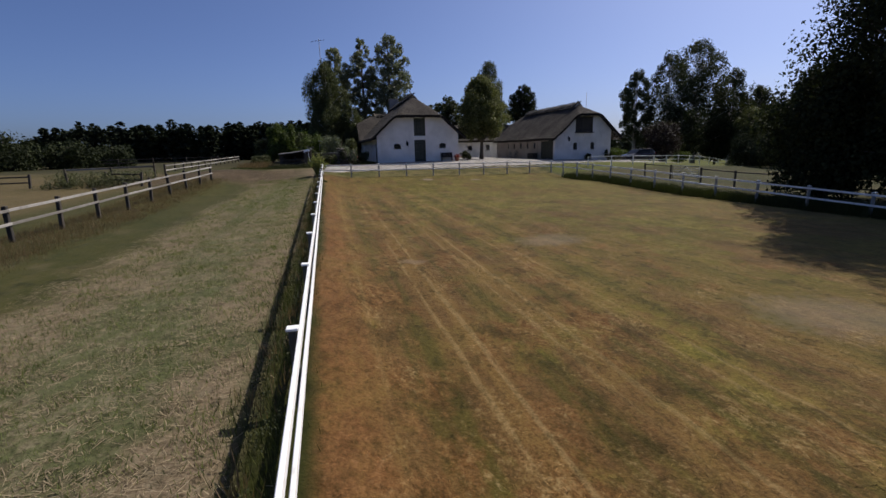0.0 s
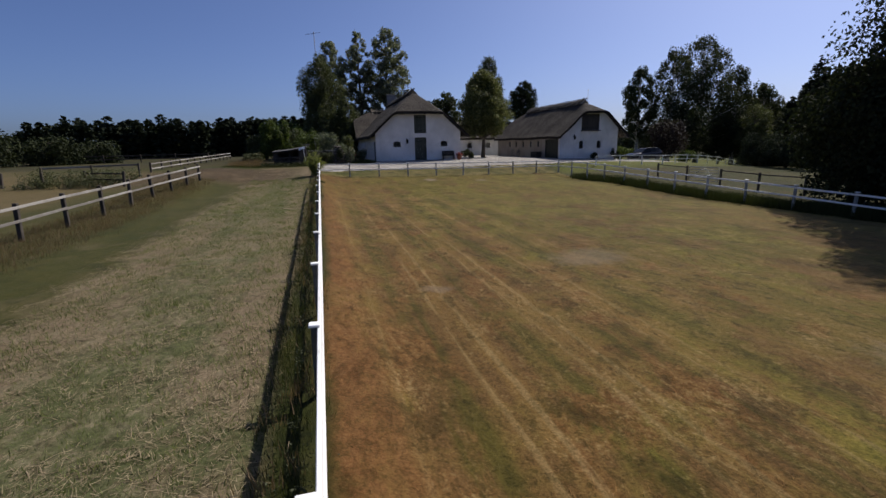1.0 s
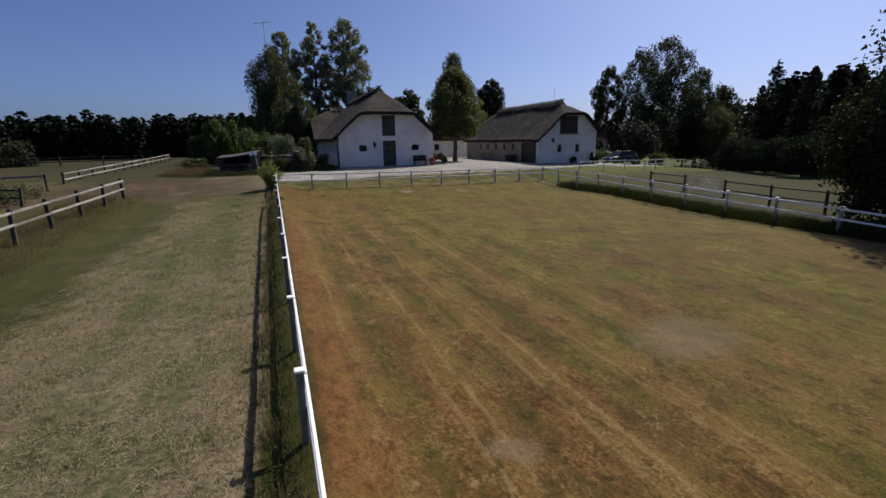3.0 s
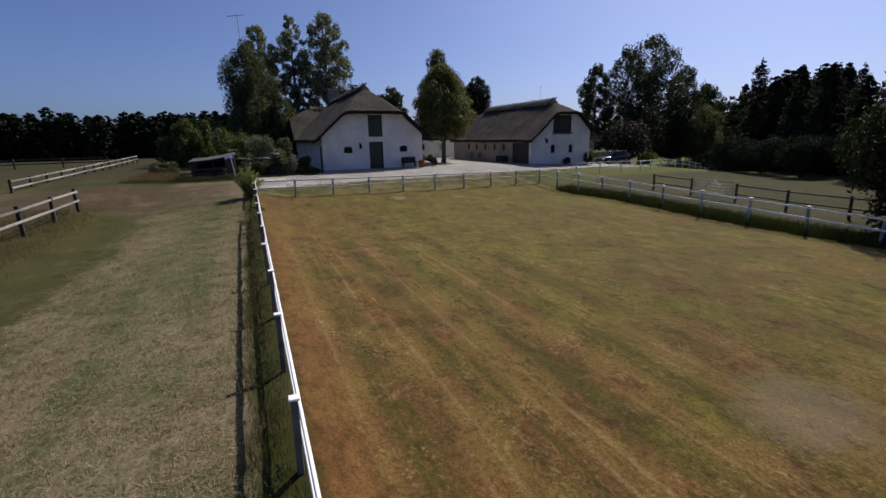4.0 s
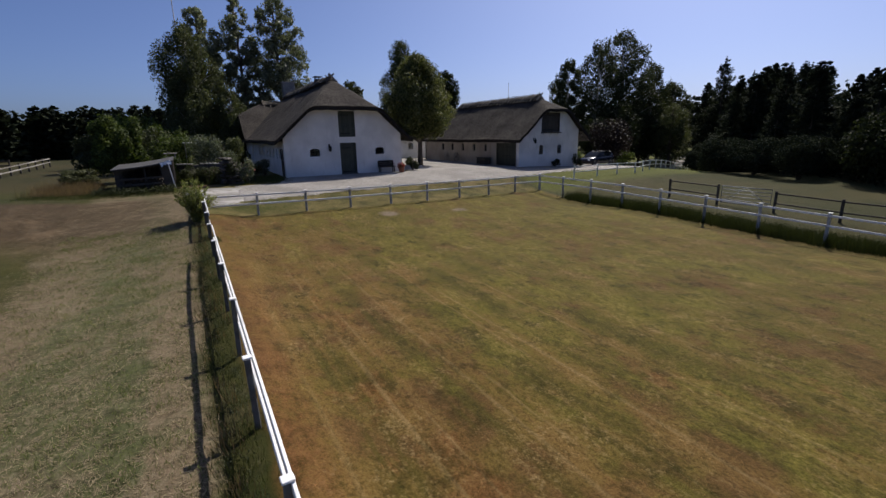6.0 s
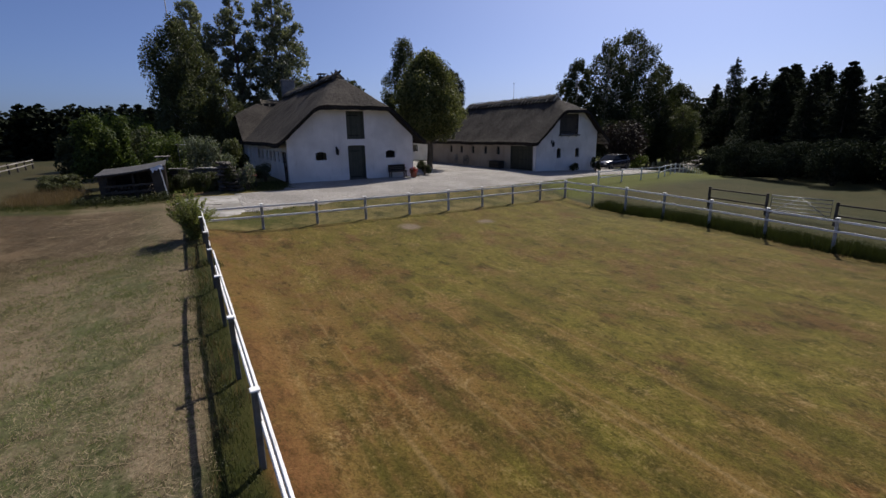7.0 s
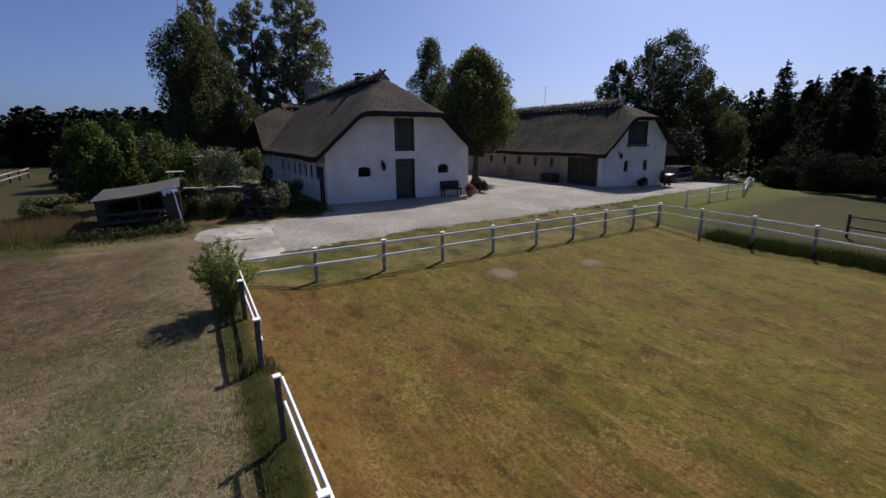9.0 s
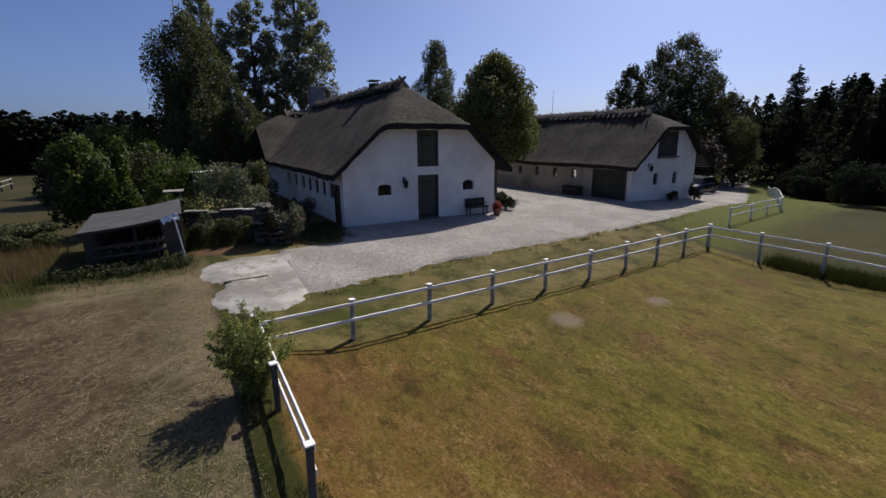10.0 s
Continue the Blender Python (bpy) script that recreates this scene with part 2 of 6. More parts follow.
    out = m.mix(m.math('MULTIPLY', m.ramp(yw, 41.0, 46.0), m.ramp(xw, 4.0, 2.0)), out, m.mix(m.ramp(g, 0.38, 0.60), (0.050, 0.060, 0.016), (0.120, 0.095, 0.034)))
    far_line = m.math('ADD', 31.35, m.math('MULTIPLY', x, 0.104))
    beyond = m.ramp(m.math('SUBTRACT', y, far_line), -0.15, 0.15)
    inside = m.math('MULTIPLY', m.ramp(xw, -0.40, -0.15), m.ramp(x, 20.0, 20.4, 1.0, 0.0))
    out = m.mix(m.ramp(xw, -1.05, -0.75), out, m.mix(1.0, rough, (0.75, 0.80, 0.8), 'MULTIPLY'))
    out = m.mix(inside, out, m.mix(beyond, arena, verge))
    field = m.mix(m.ramp(m.math('ADD', m.math('MULTIPLY', big, 0.6), m.math('MULTIPLY', mid, 0.4)), 0.40, 0.58), (0.056, 0.068, 0.012), (0.112, 0.100, 0.026))
    field = m.mix(m.ramp(fine, 0.55, 0.75, 0.0, 0.5), field, (0.165, 0.128, 0.055))
    lush = m.math('MULTIPLY', m.ramp(m.math('SUBTRACT', yw, m.math('MULTIPLY', x, 0.12)), 29.2, 31.4), m.ramp(g, 0.34, 0.46))
    field = m.mix(m.math('MULTIPLY', lush, 0.8), field, m.mix(fine, (0.120, 0.165, 0.018), (0.310, 0.340, 0.050)))
    out = m.mix(m.ramp(xw, 20.2, 21.2), out, field)
    sx = m.math('MULTIPLY', m.math('ADD', xw, 0.3), 0.45)
    sy = m.math('SUBTRACT', y, 40.35)
    bare = m.math('ADD', m.math('SQRT', m.math('ADD', m.math('MULTIPLY', sx, sx), m.math('MULTIPLY', sy, sy))), m.math('MULTIPLY', m.math('SUBTRACT', fine, 0.5), 0.9))
    out = m.mix(m.ramp(bare, 0.35, 0.70, 0.9, 0.0), out, m.mix(fine, (0.21, 0.09, 0.05), (0.36, 0.20, 0.12)))
    far_green = m.ramp(y, 90.0, 140.0)
    out = m.mix(far_green, out, (0.10, 0.10, 0.03))
    out = m.mix(m.ramp(tiny, 0.32, 0.60, 0.60, 0.0), out, m.mix(1.0, out, (0.45, 0.45, 0.42), 'MULTIPLY'))
    out = m.mix(1.0, out, (0.365, 0.36, 0.365), 'MULTIPLY')
    return out, fine, tiny


_m = Mat("turf", 0.95)
_c, _f, _t = turf_color(_m)
_m.color(_c).gloss(0.1).bump(_m.math('ADD', _m.math('MULTIPLY', _f, 0.5), _t), 0.5, 0.02)
_m.b.inputs["Sheen Weight"].default_value = 0.12
_m.b.inputs["Sheen Roughness"].default_value = 0.38
_m.b.inputs["Sheen Tint"].default_value = (0.95, 0.80, 0.40, 1)
TURF = _m.m

_m = Mat("mown_grass_blades", 0.9)
_c, _f, _t = turf_color(_m)
_c = _m.mix(_m.ramp(_m.island, 0.0, 1.0, 0.0, 1.0, False), _m.mix(1.0, _c, (1.05, 1.1, 1.05), 'MULTIPLY'), _m.mix(1.0, _c, (2.0, 1.9, 1.9), 'MULTIPLY'))
_m.color(_c).gloss(0.2)
BLADES = _m.m


def leaf_mat(name, dark, light, trans=0.35, gloss=0.2, rough=0.65):
    m = Mat(name, rough)
    f = m.math('ADD', m.math('MULTIPLY', m.island, 0.6), m.math('MULTIPLY', m.noise(0.7, 2.0), 0.4))
    c = m.mix(m.ramp(f, 0.15, 0.9), dark, light)
    m.color(c).gloss(gloss)
    tr = m.node("ShaderNodeBsdfTranslucent")
    m.put(tr.inputs["Color"], m.mix(1.0, c, (1.05, 1.12, 0.7), 'MULTIPLY'))
    mx = m.node("ShaderNodeMixShader")
    mx.inputs[0].default_value = trans
    m.t.links.new(m.b.outputs[0], mx.inputs[1])
    m.t.links.new(tr.outputs[0], mx.inputs[2])
    m.t.links.new(mx.outputs[0], m.t.nodes["Material Output"].inputs[0])
    return m.m


LEAF = leaf_mat("broad_leaves", (0.025, 0.032, 0.012), (0.062, 0.069, 0.030), 0.30)
LEAF_LIME = leaf_mat("linden_leaves", (0.040, 0.052, 0.014), (0.215, 0.215, 0.085), 0.34)
LEAF_POPLAR = leaf_mat("poplar_leaves", (0.065, 0.078, 0.044), (0.240, 0.250, 0.165), 0.38, gloss=0.45, rough=0.5)
LEAF_WILLOW = leaf_mat("birch_leaves", (0.042, 0.052, 0.022), (0.115, 0.122, 0.058), 0.36)
LEAF_DARK = leaf_mat("dark_leaves", (0.013, 0.018, 0.009), (0.044, 0.053, 0.022), 0.18, 0.12, 0.8)
LEAF_COPPER = leaf_mat("copper_leaves", (0.014, 0.010, 0.010), (0.036, 0.026, 0.026), 0.2)
LEAF_BRIGHT = leaf_mat("elder_leaves", (0.024, 0.040, 0.009), (0.105, 0.135, 0.030))
LEAF_SILVER = leaf_mat("silver_leaves", (0.070, 0.085, 0.055), (0.170, 0.185, 0.130))
NEEDLE = leaf_mat("needles", (0.016, 0.021, 0.014), (0.046, 0.056, 0.034), 0.10, 0.05, 0.95)
WEED = leaf_mat("weeds", (0.048, 0.055, 0.026), (0.125, 0.128, 0.062), 0.3)
DRYGRASS = leaf_mat("dry_tall_grass", (0.095, 0.064, 0.038), (0.215, 0.150, 0.088), 0.4)
STRAW = leaf_mat("lying_straw", (0.150, 0.115, 0.068), (0.420, 0.335, 0.215), 0.30)
STUBBLE = leaf_mat("green_stubble", (0.085, 0.105, 0.036), (0.230, 0.250, 0.098), 0.5)
DARKGRASS = leaf_mat("long_green_grass", (0.028, 0.038, 0.010), (0.085, 0.092, 0.025), 0.25)
LEAF_BUSH = leaf_mat("corner_bush_leaves", (0.100, 0.120, 0.036), (0.330, 0.340, 0.120), 0.50)
LONGGRASS = leaf_mat("rank_grass", (0.020, 0.028, 0.008), (0.062, 0.070, 0.020), 0.22)
PINK = leaf_mat("red_petals", (0.35, 0.03, 0.03), (0.55, 0.08, 0.07), 0.3)
BLOSSOM = leaf_mat("pale_petals", (0.45, 0.35, 0.32), (0.65, 0.55, 0.50), 0.3)

BARK = simple("bark", (0.055, 0.042, 0.030), (0.14, 0.115, 0.090), 3.0, 0.9, 18, 0.8, 0.03).m
_m = Mat("white_birch_bark", 0.75)
_n = _m.noise(2.2, 5.0, _m.scale(_m.pos, (1.0, 1.0, 4.0)))
_m.color(_m.mix(_m.ramp(_n, 0.5, 0.62), (0.50, 0.47, 0.42), (0.06, 0.05, 0.045))).bump(_n, 0.4, 0.02)
BIRCHBARK = _m.m

_m = Mat("whitewashed_plaster", 0.9)
_a, _b2, _d = _m.noise(0.8, 5.0), _m.noise(14.0, 4.0), _m.noise(3.5, 4.0, _m.scale(_m.pos, (1.0, 1.0, 0.25)))
_c = _m.mix(_m.ramp(_a, 0.3, 0.7), (0.66, 0.645, 0.62), (0.80, 0.78, 0.755))
_c = _m.mix(_m.ramp(_d, 0.55, 0.80, 0.0, 0.45), _c, (0.42, 0.39, 0.34))
_m.color(_c).gloss(0.2).bump(_m.math('ADD', _a, _m.math('MULTIPLY', _b2, 0.5)), 0.55, 0.03)
PLASTER = _m.m

# yellowed limewash of the barn's west wall, its shade darkened into the colour
_m = Mat("yellowed_limewash_shade_darkened", 0.92)
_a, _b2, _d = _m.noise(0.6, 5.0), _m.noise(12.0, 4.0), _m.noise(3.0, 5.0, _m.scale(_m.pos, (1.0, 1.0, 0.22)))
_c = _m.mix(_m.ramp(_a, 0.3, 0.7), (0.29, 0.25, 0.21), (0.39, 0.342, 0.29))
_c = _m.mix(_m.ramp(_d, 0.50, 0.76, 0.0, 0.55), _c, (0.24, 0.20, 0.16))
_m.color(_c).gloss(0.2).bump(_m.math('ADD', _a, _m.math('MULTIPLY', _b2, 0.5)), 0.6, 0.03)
SHADELIME = _m.m

def thatch_mat(name, dark, light):
    m = Mat(name, 0.95)
    across = m.noise(2.2, 5.0, m.scale(m.pos, (3.0, 3.0, 0.7)))
    broad = m.noise(0.5, 4.0)
    reed = m.noise(26.0, 3.0, m.scale(m.pos, (1.0, 1.0, 0.22)))
    f = m.math('ADD', m.math('MULTIPLY', across, 0.4), m.math('ADD', m.math('MULTIPLY', broad, 0.4), m.math('MULTIPLY', reed, 0.3)))
    m.color(m.mix(m.ramp(f, 0.40, 0.72), dark, light)).gloss(0.15)
    m.bump(m.math('ADD', reed, m.math('MULTIPLY', across, 0.7)), 0.9, 0.06)
    return m.m


THATCH = thatch_mat("weathered_thatch", (0.020, 0.017, 0.0145), (0.078, 0.067, 0.057))
THATCH_EDGE = thatch_mat("cut_thatch_edge", (0.016, 0.013, 0.010), (0.048, 0.038, 0.030))
RIDGE = thatch_mat("ridge_straw", (0.030, 0.026, 0.021), (0.105, 0.092, 0.074))

_m = Mat("white_paint", 0.55)
_n = _m.noise(5.0, 5.0)
_g = _m.noise(40.0, 3.0, _m.scale(_m.pos, (1.0, 0.15, 1.0)))
_m.color(_m.mix(_m.ramp(_n, 0.52, 0.78, 0.0, 0.6), _m.mix(_m.objrand(), (0.74, 0.74, 0.73), (0.84, 0.84, 0.83)), (0.48, 0.46, 0.40)))
_m.bump(_g, 0.2, 0.004)
WHITE = _m.m
# bare greyed wood, darkened in colour for the posts' shaded faces
POSTGREY = simple("bare_posts_shade_darkened", (0.060, 0.062, 0.054), (0.150, 0.150, 0.138), 5.0, 0.8, 32, 0.4, 0.006, by_object=0.35).m
# worn white post paint, greyed further to carry the posts' shade
POSTWHITE = simple("shade_greyed_white_paint", (0.22, 0.225, 0.215), (0.42, 0.42, 0.41), 6.0, 0.65, 35, 0.3, 0.006, by_object=0.3).m
GREYWOOD = simple("weathered_grey_wood", (0.15, 0.135, 0.118), (0.31, 0.29, 0.265), 2.5, 0.85, 30, 0.5, 0.008, by_object=0.4).m
DARKWOOD = simple("dark_wood", (0.022, 0.018, 0.014), (0.060, 0.048, 0.036), 3.0, 0.8, 28, 0.5, 0.008, by_object=0.3).m
STICK = simple("ridge_oak", (0.085, 0.070, 0.055), (0.22, 0.19, 0.155), 4.0, 0.85, 30, 0.6, 0.01, by_object=0.5).m
BROWNWOOD = simple("weathered_brown_wood", (0.050, 0.040, 0.030), (0.125, 0.100, 0.075), 3.0, 0.85, 28, 0.5, 0.008, by_object=0.3).m
LATH = simple("bare_roof_lath", (0.26, 0.22, 0.17), (0.42, 0.37, 0.30), 4.0, 0.8, 30, 0.4, 0.006).m
OLIVEDOOR = simple("olive_painted_boards", (0.026, 0.028, 0.018), (0.044, 0.046, 0.030), 2.0, 0.7, 25, 0.3, 0.004, by_object=0.25).m
DOORGREEN = simple("green_painted_boards", (0.030, 0.036, 0.026), (0.052, 0.058, 0.042), 2.0, 0.6, 25, 0.3, 0.004, by_object=0.35).m
BROWNDOOR = simple("dark_brown_boards", (0.028, 0.022, 0.016), (0.055, 0.044, 0.032), 2.0, 0.65, 25, 0.3, 0.004, by_object=0.35).m
FRAMEWHITE = simple("window_paint", (0.60, 0.60, 0.58), (0.75, 0.75, 0.73), 4.0, 0.5, 40, 0.1, 0.003).m
BLACKIRON = simple("black_iron", (0.012, 0.012, 0.013), (0.03, 0.03, 0.03), 8.0, 0.5, 60, 0.2, 0.003, metal=0.6).m
STEEL = simple("galvanised_steel", (0.24, 0.245, 0.25), (0.40, 0.405, 0.41), 5.0, 0.6, 50, 0.1, 0.002, metal=0.8).m
BRICKSTONE = simple("field_stone", (0.030, 0.027, 0.023), (0.10, 0.088, 0.075), 3.0, 0.9, 22, 0.6, 0.02, by_object=0.5).m
FELT = simple("roofing_felt", (0.026, 0.025, 0.026), (0.072, 0.070, 0.070), 1.5, 0.8, 40, 0.4, 0.006).m
TERRACOTTA = simple("terracotta", (0.22, 0.075, 0.040), (0.34, 0.13, 0.075), 5.0, 0.8, 40, 0.2, 0.003).m
REDTOP = simple("red_painted_metal", (0.30, 0.055, 0.050), (0.42, 0.10, 0.085), 4.0, 0.5, 30, 0.1, 0.002).m
SHEETWHITE = simple("white_sheet", (0.58, 0.59, 0.60), (0.76, 0.77, 0.77), 3.0, 0.5, 25, 0.2, 0.006).m

# chimney plaster, with its shaded grey mixed into the base colour
SHADEPLASTER = simple("grey_plaster", (0.13, 0.135, 0.14), (0.24, 0.24, 0.24), 2.0, 0.9, 20, 0.4, 0.02).m
_m = Mat("gravel", 0.9)
_v, _v2 = _m.voronoi(26.0, out="Color"), _m.voronoi(26.0)
_n, _n2 = _m.noise(0.45, 5.0), _m.noise(3.0, 4.0)
_c = _m.mix(_m.ramp(_n, 0.35, 0.65), (0.27, 0.248, 0.222), (0.43, 0.40, 0.362))
_c = _m.mix(_m.ramp(_n2, 0.5, 0.8, 0.0, 0.7), _c, (0.24, 0.215, 0.18))
_c = _m.mix(0.35, _c, _m.mix(_m.xyz(_v)[0], (0.10, 0.096, 0.09), (0.52, 0.50, 0.47)))
_c = _m.mix(_m.ramp(_m.noise(7.0, 5.0, rough=0.75), 0.35, 0.6, 0.55, 0.0), _c, (0.20, 0.18, 0.155))
_m.color(_c).gloss(0.2).bump(_m.math('ADD', _m.noise(7.0, 4.0), _m.math('SUBTRACT', 1.0, _v2)), 1.0, 0.04)
GRAVEL = _m.m

_m = Mat("old_concrete", 0.85)
_n, _n2, _k = _m.noise(0.7, 6.0), _m.noise(9.0, 5.0), _m.voronoi(0.7)
_c = _m.mix(_m.ramp(_n, 0.35, 0.65), (0.17, 0.16, 0.145), (0.34, 0.325, 0.30))
_c = _m.mix(_m.ramp(_n2, 0.58, 0.8, 0.0, 0.6), _c, (0.14, 0.13, 0.105))
_c = _m.mix(_m.ramp(_m.noise(2.0, 5.0), 0.48, 0.66, 0.0, 0.7), _c, (0.15, 0.135, 0.105))
_c = _m.mix(_m.ramp(_m.math('ABSOLUTE', _m.math('SUBTRACT', _m.noise(0.8, 4.0), 0.5)), 0.0, 0.010, 0.5, 0.0), _c, (0.06, 0.055, 0.04))
_m.color(_c).gloss(0.3).bump(_n2, 0.5, 0.015)
CONCRETE = _m.m

GLASS = Mat("window_glass", 0.03)
GLASS.b.inputs["Base Color"].default_value = (0.85, 0.9, 0.9, 1)
GLASS.b.inputs["Transmission Weight"].default_value = 1.0
GLASS = GLASS.m
CARPAINT = Mat("black_car_paint", 0.22, 0.0)
CARPAINT.color(CARPAINT.mix(CARPAINT.noise(400.0, 1.0), (0.010, 0.011, 0.016), (0.020, 0.021, 0.028)))
CARPAINT.b.inputs["Coat Weight"].default_value = 0.3
CARPAINT = CARPAINT.gloss(0.3).m
CARGLASS = Mat("tinted_glass", 0.08).color((0.006, 0.007, 0.008)).gloss(0.15).m
RUBBER = simple("rubber", (0.012, 0.012, 0.012), (0.03, 0.03, 0.03), 20, 0.8).m
LAMPRED = Mat("red_lens", 0.2).color((0.25, 0.01, 0.01)).m


# ---- mesh helpers ----
def part(name, V, F, material, parent=None, label="", smooth=False):
    """Links one mesh object under a thing or part."""
    me = bpy.data.meshes.new(name)
    me.from_pydata([tuple(v) for v in V], [], F)
    me.materials.append(material)
    if smooth:
        me.shade_smooth()
    me.update()
    ob = new(name, me)
    if parent is not None:
        ob.parent = parent
    if label:
        tagged(ob, label)
    return ob


def big_part(name, V, F, material, parent=None, label="", smooth=False):
    """Like part(), from numpy arrays: V (n, 3) and F (m, k) with k corners in each face."""
    me = bpy.data.meshes.new(name)
    n, (m, k) = len(V), F.shape
    me.vertices.add(n)
    me.vertices.foreach_set("co", np.asarray(V, np.float32).ravel())
    me.loops.add(m * k)
    me.loops.foreach_set("vertex_index", F.astype(np.int32).ravel())
    me.polygons.add(m)
    me.polygons.foreach_set("loop_start", np.arange(0, m * k, k, dtype=np.int32))
    me.update(calc_edges=True)
    me.materials.append(material)
    if smooth:
        me.shade_smooth()
    ob = new(name, me)
    if parent is not None:
        ob.parent = parent
    if label:
        tagged(ob, label)
    return ob


def thing(name, label, category, group="", at=(0, 0, 0), kind=""):
    ob = new(name)
    ob.location = at
    ob.empty_display_size = 0.2
    return tagged(ob, label, category, group, kind)


def chamfer_box(sx, sy, sz, c):
    """Vertices and faces of a box with all edges cut by c, centred."""
    hx, hy, hz = sx / 2, sy / 2, sz / 2
    c = min(c, hx * 0.45, hy * 0.45, hz * 0.45)
    bm = bmesh.new()
    pts = []
    for ix in (-1, 1):
        for iy in (-1, 1):
            for iz in (-1, 1):
                pts += [(ix * (hx - c), iy * (hy - c), iz * hz), (ix * (hx - c), iy * hy, iz * (hz - c)), (ix * hx, iy * (hy - c), iz * (hz - c))]
    for p in pts:
        bm.verts.new(p)
    bmesh.ops.convex_hull(bm, input=bm.verts)
    bm.verts.index_update()
    V = [v.co.copy() for v in bm.verts]
    F = [[v.index for v in f.verts] for f in bm.faces]
    bm.free()
    return V, F


_boxes = {}


def box(name, at, size, material, parent=None, rz=0.0, c=0.012, label="", m=None):
    """A box with cut edges; equal boxes share one mesh."""
    key = (tuple(round(s, 3) for s in size), round(c, 3), material.name)
    if key not in _boxes:
        ob = part(name, *chamfer_box(*size, c), material, parent, label)
        _boxes[key] = ob.data
    else:
        ob = new(name, _boxes[key])
        ob.parent = parent
        if label:
            tagged(ob, label)
    ob.matrix_basis = (m if m is not None else Matrix.Translation(at) @ Matrix.Rotation(rz, 4, 'Z'))
    return ob


def beam(name, p, q, w, h, material, parent=None, c=0.006, label="", up=(0, 0, 1)):
    """A straight beam from p to q, w wide and h high."""
    p, q = Vector(p), Vector(q)
    d = (q - p)
    L = d.length
    d.normalize()
    side = d.cross(Vector(up)).normalized()
    u = side.cross(d)
    V, F = chamfer_box(w, L, h, c)
    mid = (p + q) / 2
    V = [mid + side * v[0] + d * v[1] + u * v[2] for v in V]
    return part(name, V, F, material, parent, label)


def tube_mesh(points, radii, sides=8):
    """Vertices and faces of a bent tapering tube."""
    V, F = [], []
    pts = [Vector(p) for p in points]
    for i, p in enumerate(pts):
        d = (pts[min(i + 1, len(pts) - 1)] - pts[max(i - 1, 0)]).normalized()
        a = d.cross(Vector((0.31, 0.87, 0.38)))
        if a.length < 0.05:
            a = d.cross(Vector((1, 0, 0)))
        a.normalize()
        b = d.cross(a)
        for k in range(sides):
            t = 2 * math.pi * k / sides
            V.append(p + (a * math.cos(t) + b * math.sin(t)) * radii[i])
    for i in range(len(pts) - 1):
        for k in range(sides):
            k2 = (k + 1) % sides
            F.append([i * sides + k, i * sides + k2, (i + 1) * sides + k2, (i + 1) * sides + k])
    F.append(list(range(sides))[::-1])
    F.append([(len(pts) - 1) * sides + k for k in range(sides)])
    return V, F


def tube(name, points, radii, material, parent=None, sides=8, label=""):
    if isinstance(radii, (int, float)):
        radii = [radii] * len(points)
    return part(name, *tube_mesh(points, radii, sides), material, parent, label, smooth=True)


def join(*meshes):
    V, F = [], []
    for v, f in meshes:
        o = len(V)
        V += list(v)
        F += [[i + o for i in q] for q in f]
    return V, F


def lathe(profile, sides=20, at=(0, 0, 0)):
    """Turned body from (radius, height) pairs."""
    V, F = [], []
    for r, z in profile:
        for k in range(sides):
            t = 2 * math.pi * k / sides
            V.append((at[0] + r * math.cos(t), at[1] + r * math.sin(t), at[2] + z))
    for i in range(len(profile) - 1):
        for k in range(sides):
            k2 = (k + 1) % sides
            F.append([i * sides + k, i * sides + k2, (i + 1) * sides + k2, (i + 1) * sides + k])
    F.append(list(range(sides))[::-1])
    F.append([(len(profile) - 1) * sides + k for k in range(sides)])
    return V, F


# ---- lie of the land ----
def step(a, b, x):
    t = np.clip((x - a) / (b - a), 0.0, 1.0)
    return t * t * (3 - 2 * t)


def land(x, y):
    """Height of the ground."""
    x, y = np.asarray(x, float), np.asarray(y, float)
    left = 1.5 + 0.005 * np.clip(y, -20, 30) - 0.10 * step(-6.0, -11.0, x) * step(24, 8, y)
    right = 1.15 - 0.03 * np.clip(x, 0, 12)
    near = left + (right - left) * step(-0.7, 1.4, x)
    yard = 2.55 - 0.28 * step(10, 26, x) - 0.85 * step(24, 44, x)
    bank = 0.18 * np.exp(-((x + 0.9) / 1.7) ** 2) * step(21, 27, y) * step(36, 31, y)
    rise = 0.22 * np.exp(-((y - 24.5) / 4.2) ** 2) * step(10, 18, x) * step(60, 40, x)
    fall = 2.2 * step(38, 66, x) * step(30, 40, y)
    cross = (0.15 - 0.021 * np.clip(x, 0, 21)) * step(-0.6, 1.0, x) * step(27, 21, x) * step(25, 31.5, y) * step(36.5, 33.5, y)
    knoll = 0.42 * np.exp(-((x + 8.6) / 2.2) ** 2) * step(15, 27, y) * step(42, 33, y)
    return near + (yard - near) * step(23, 43, y) + bank + rise - fall + cross + knoll


def lz(x, y):
    return float(land(x, y))


# ---- ground ----
def spaced(lo, hi, fine, reach):
    """Grid lines: even between lo and hi, then ever wider apart out to reach."""
    mid = list(np.arange(lo, hi + fine / 2, fine))
    out_hi, out_lo, s = [], [], fine
    v = mid[-1]
    while v < reach:
        s *= 1.16
        v += s
        out_hi.append(v)
    v, s = mid[0], fine
    while v > -reach:
        s *= 1.16
        v -= s
        out_lo.append(v)
    return np.array(out_lo[::-1] + mid + out_hi)


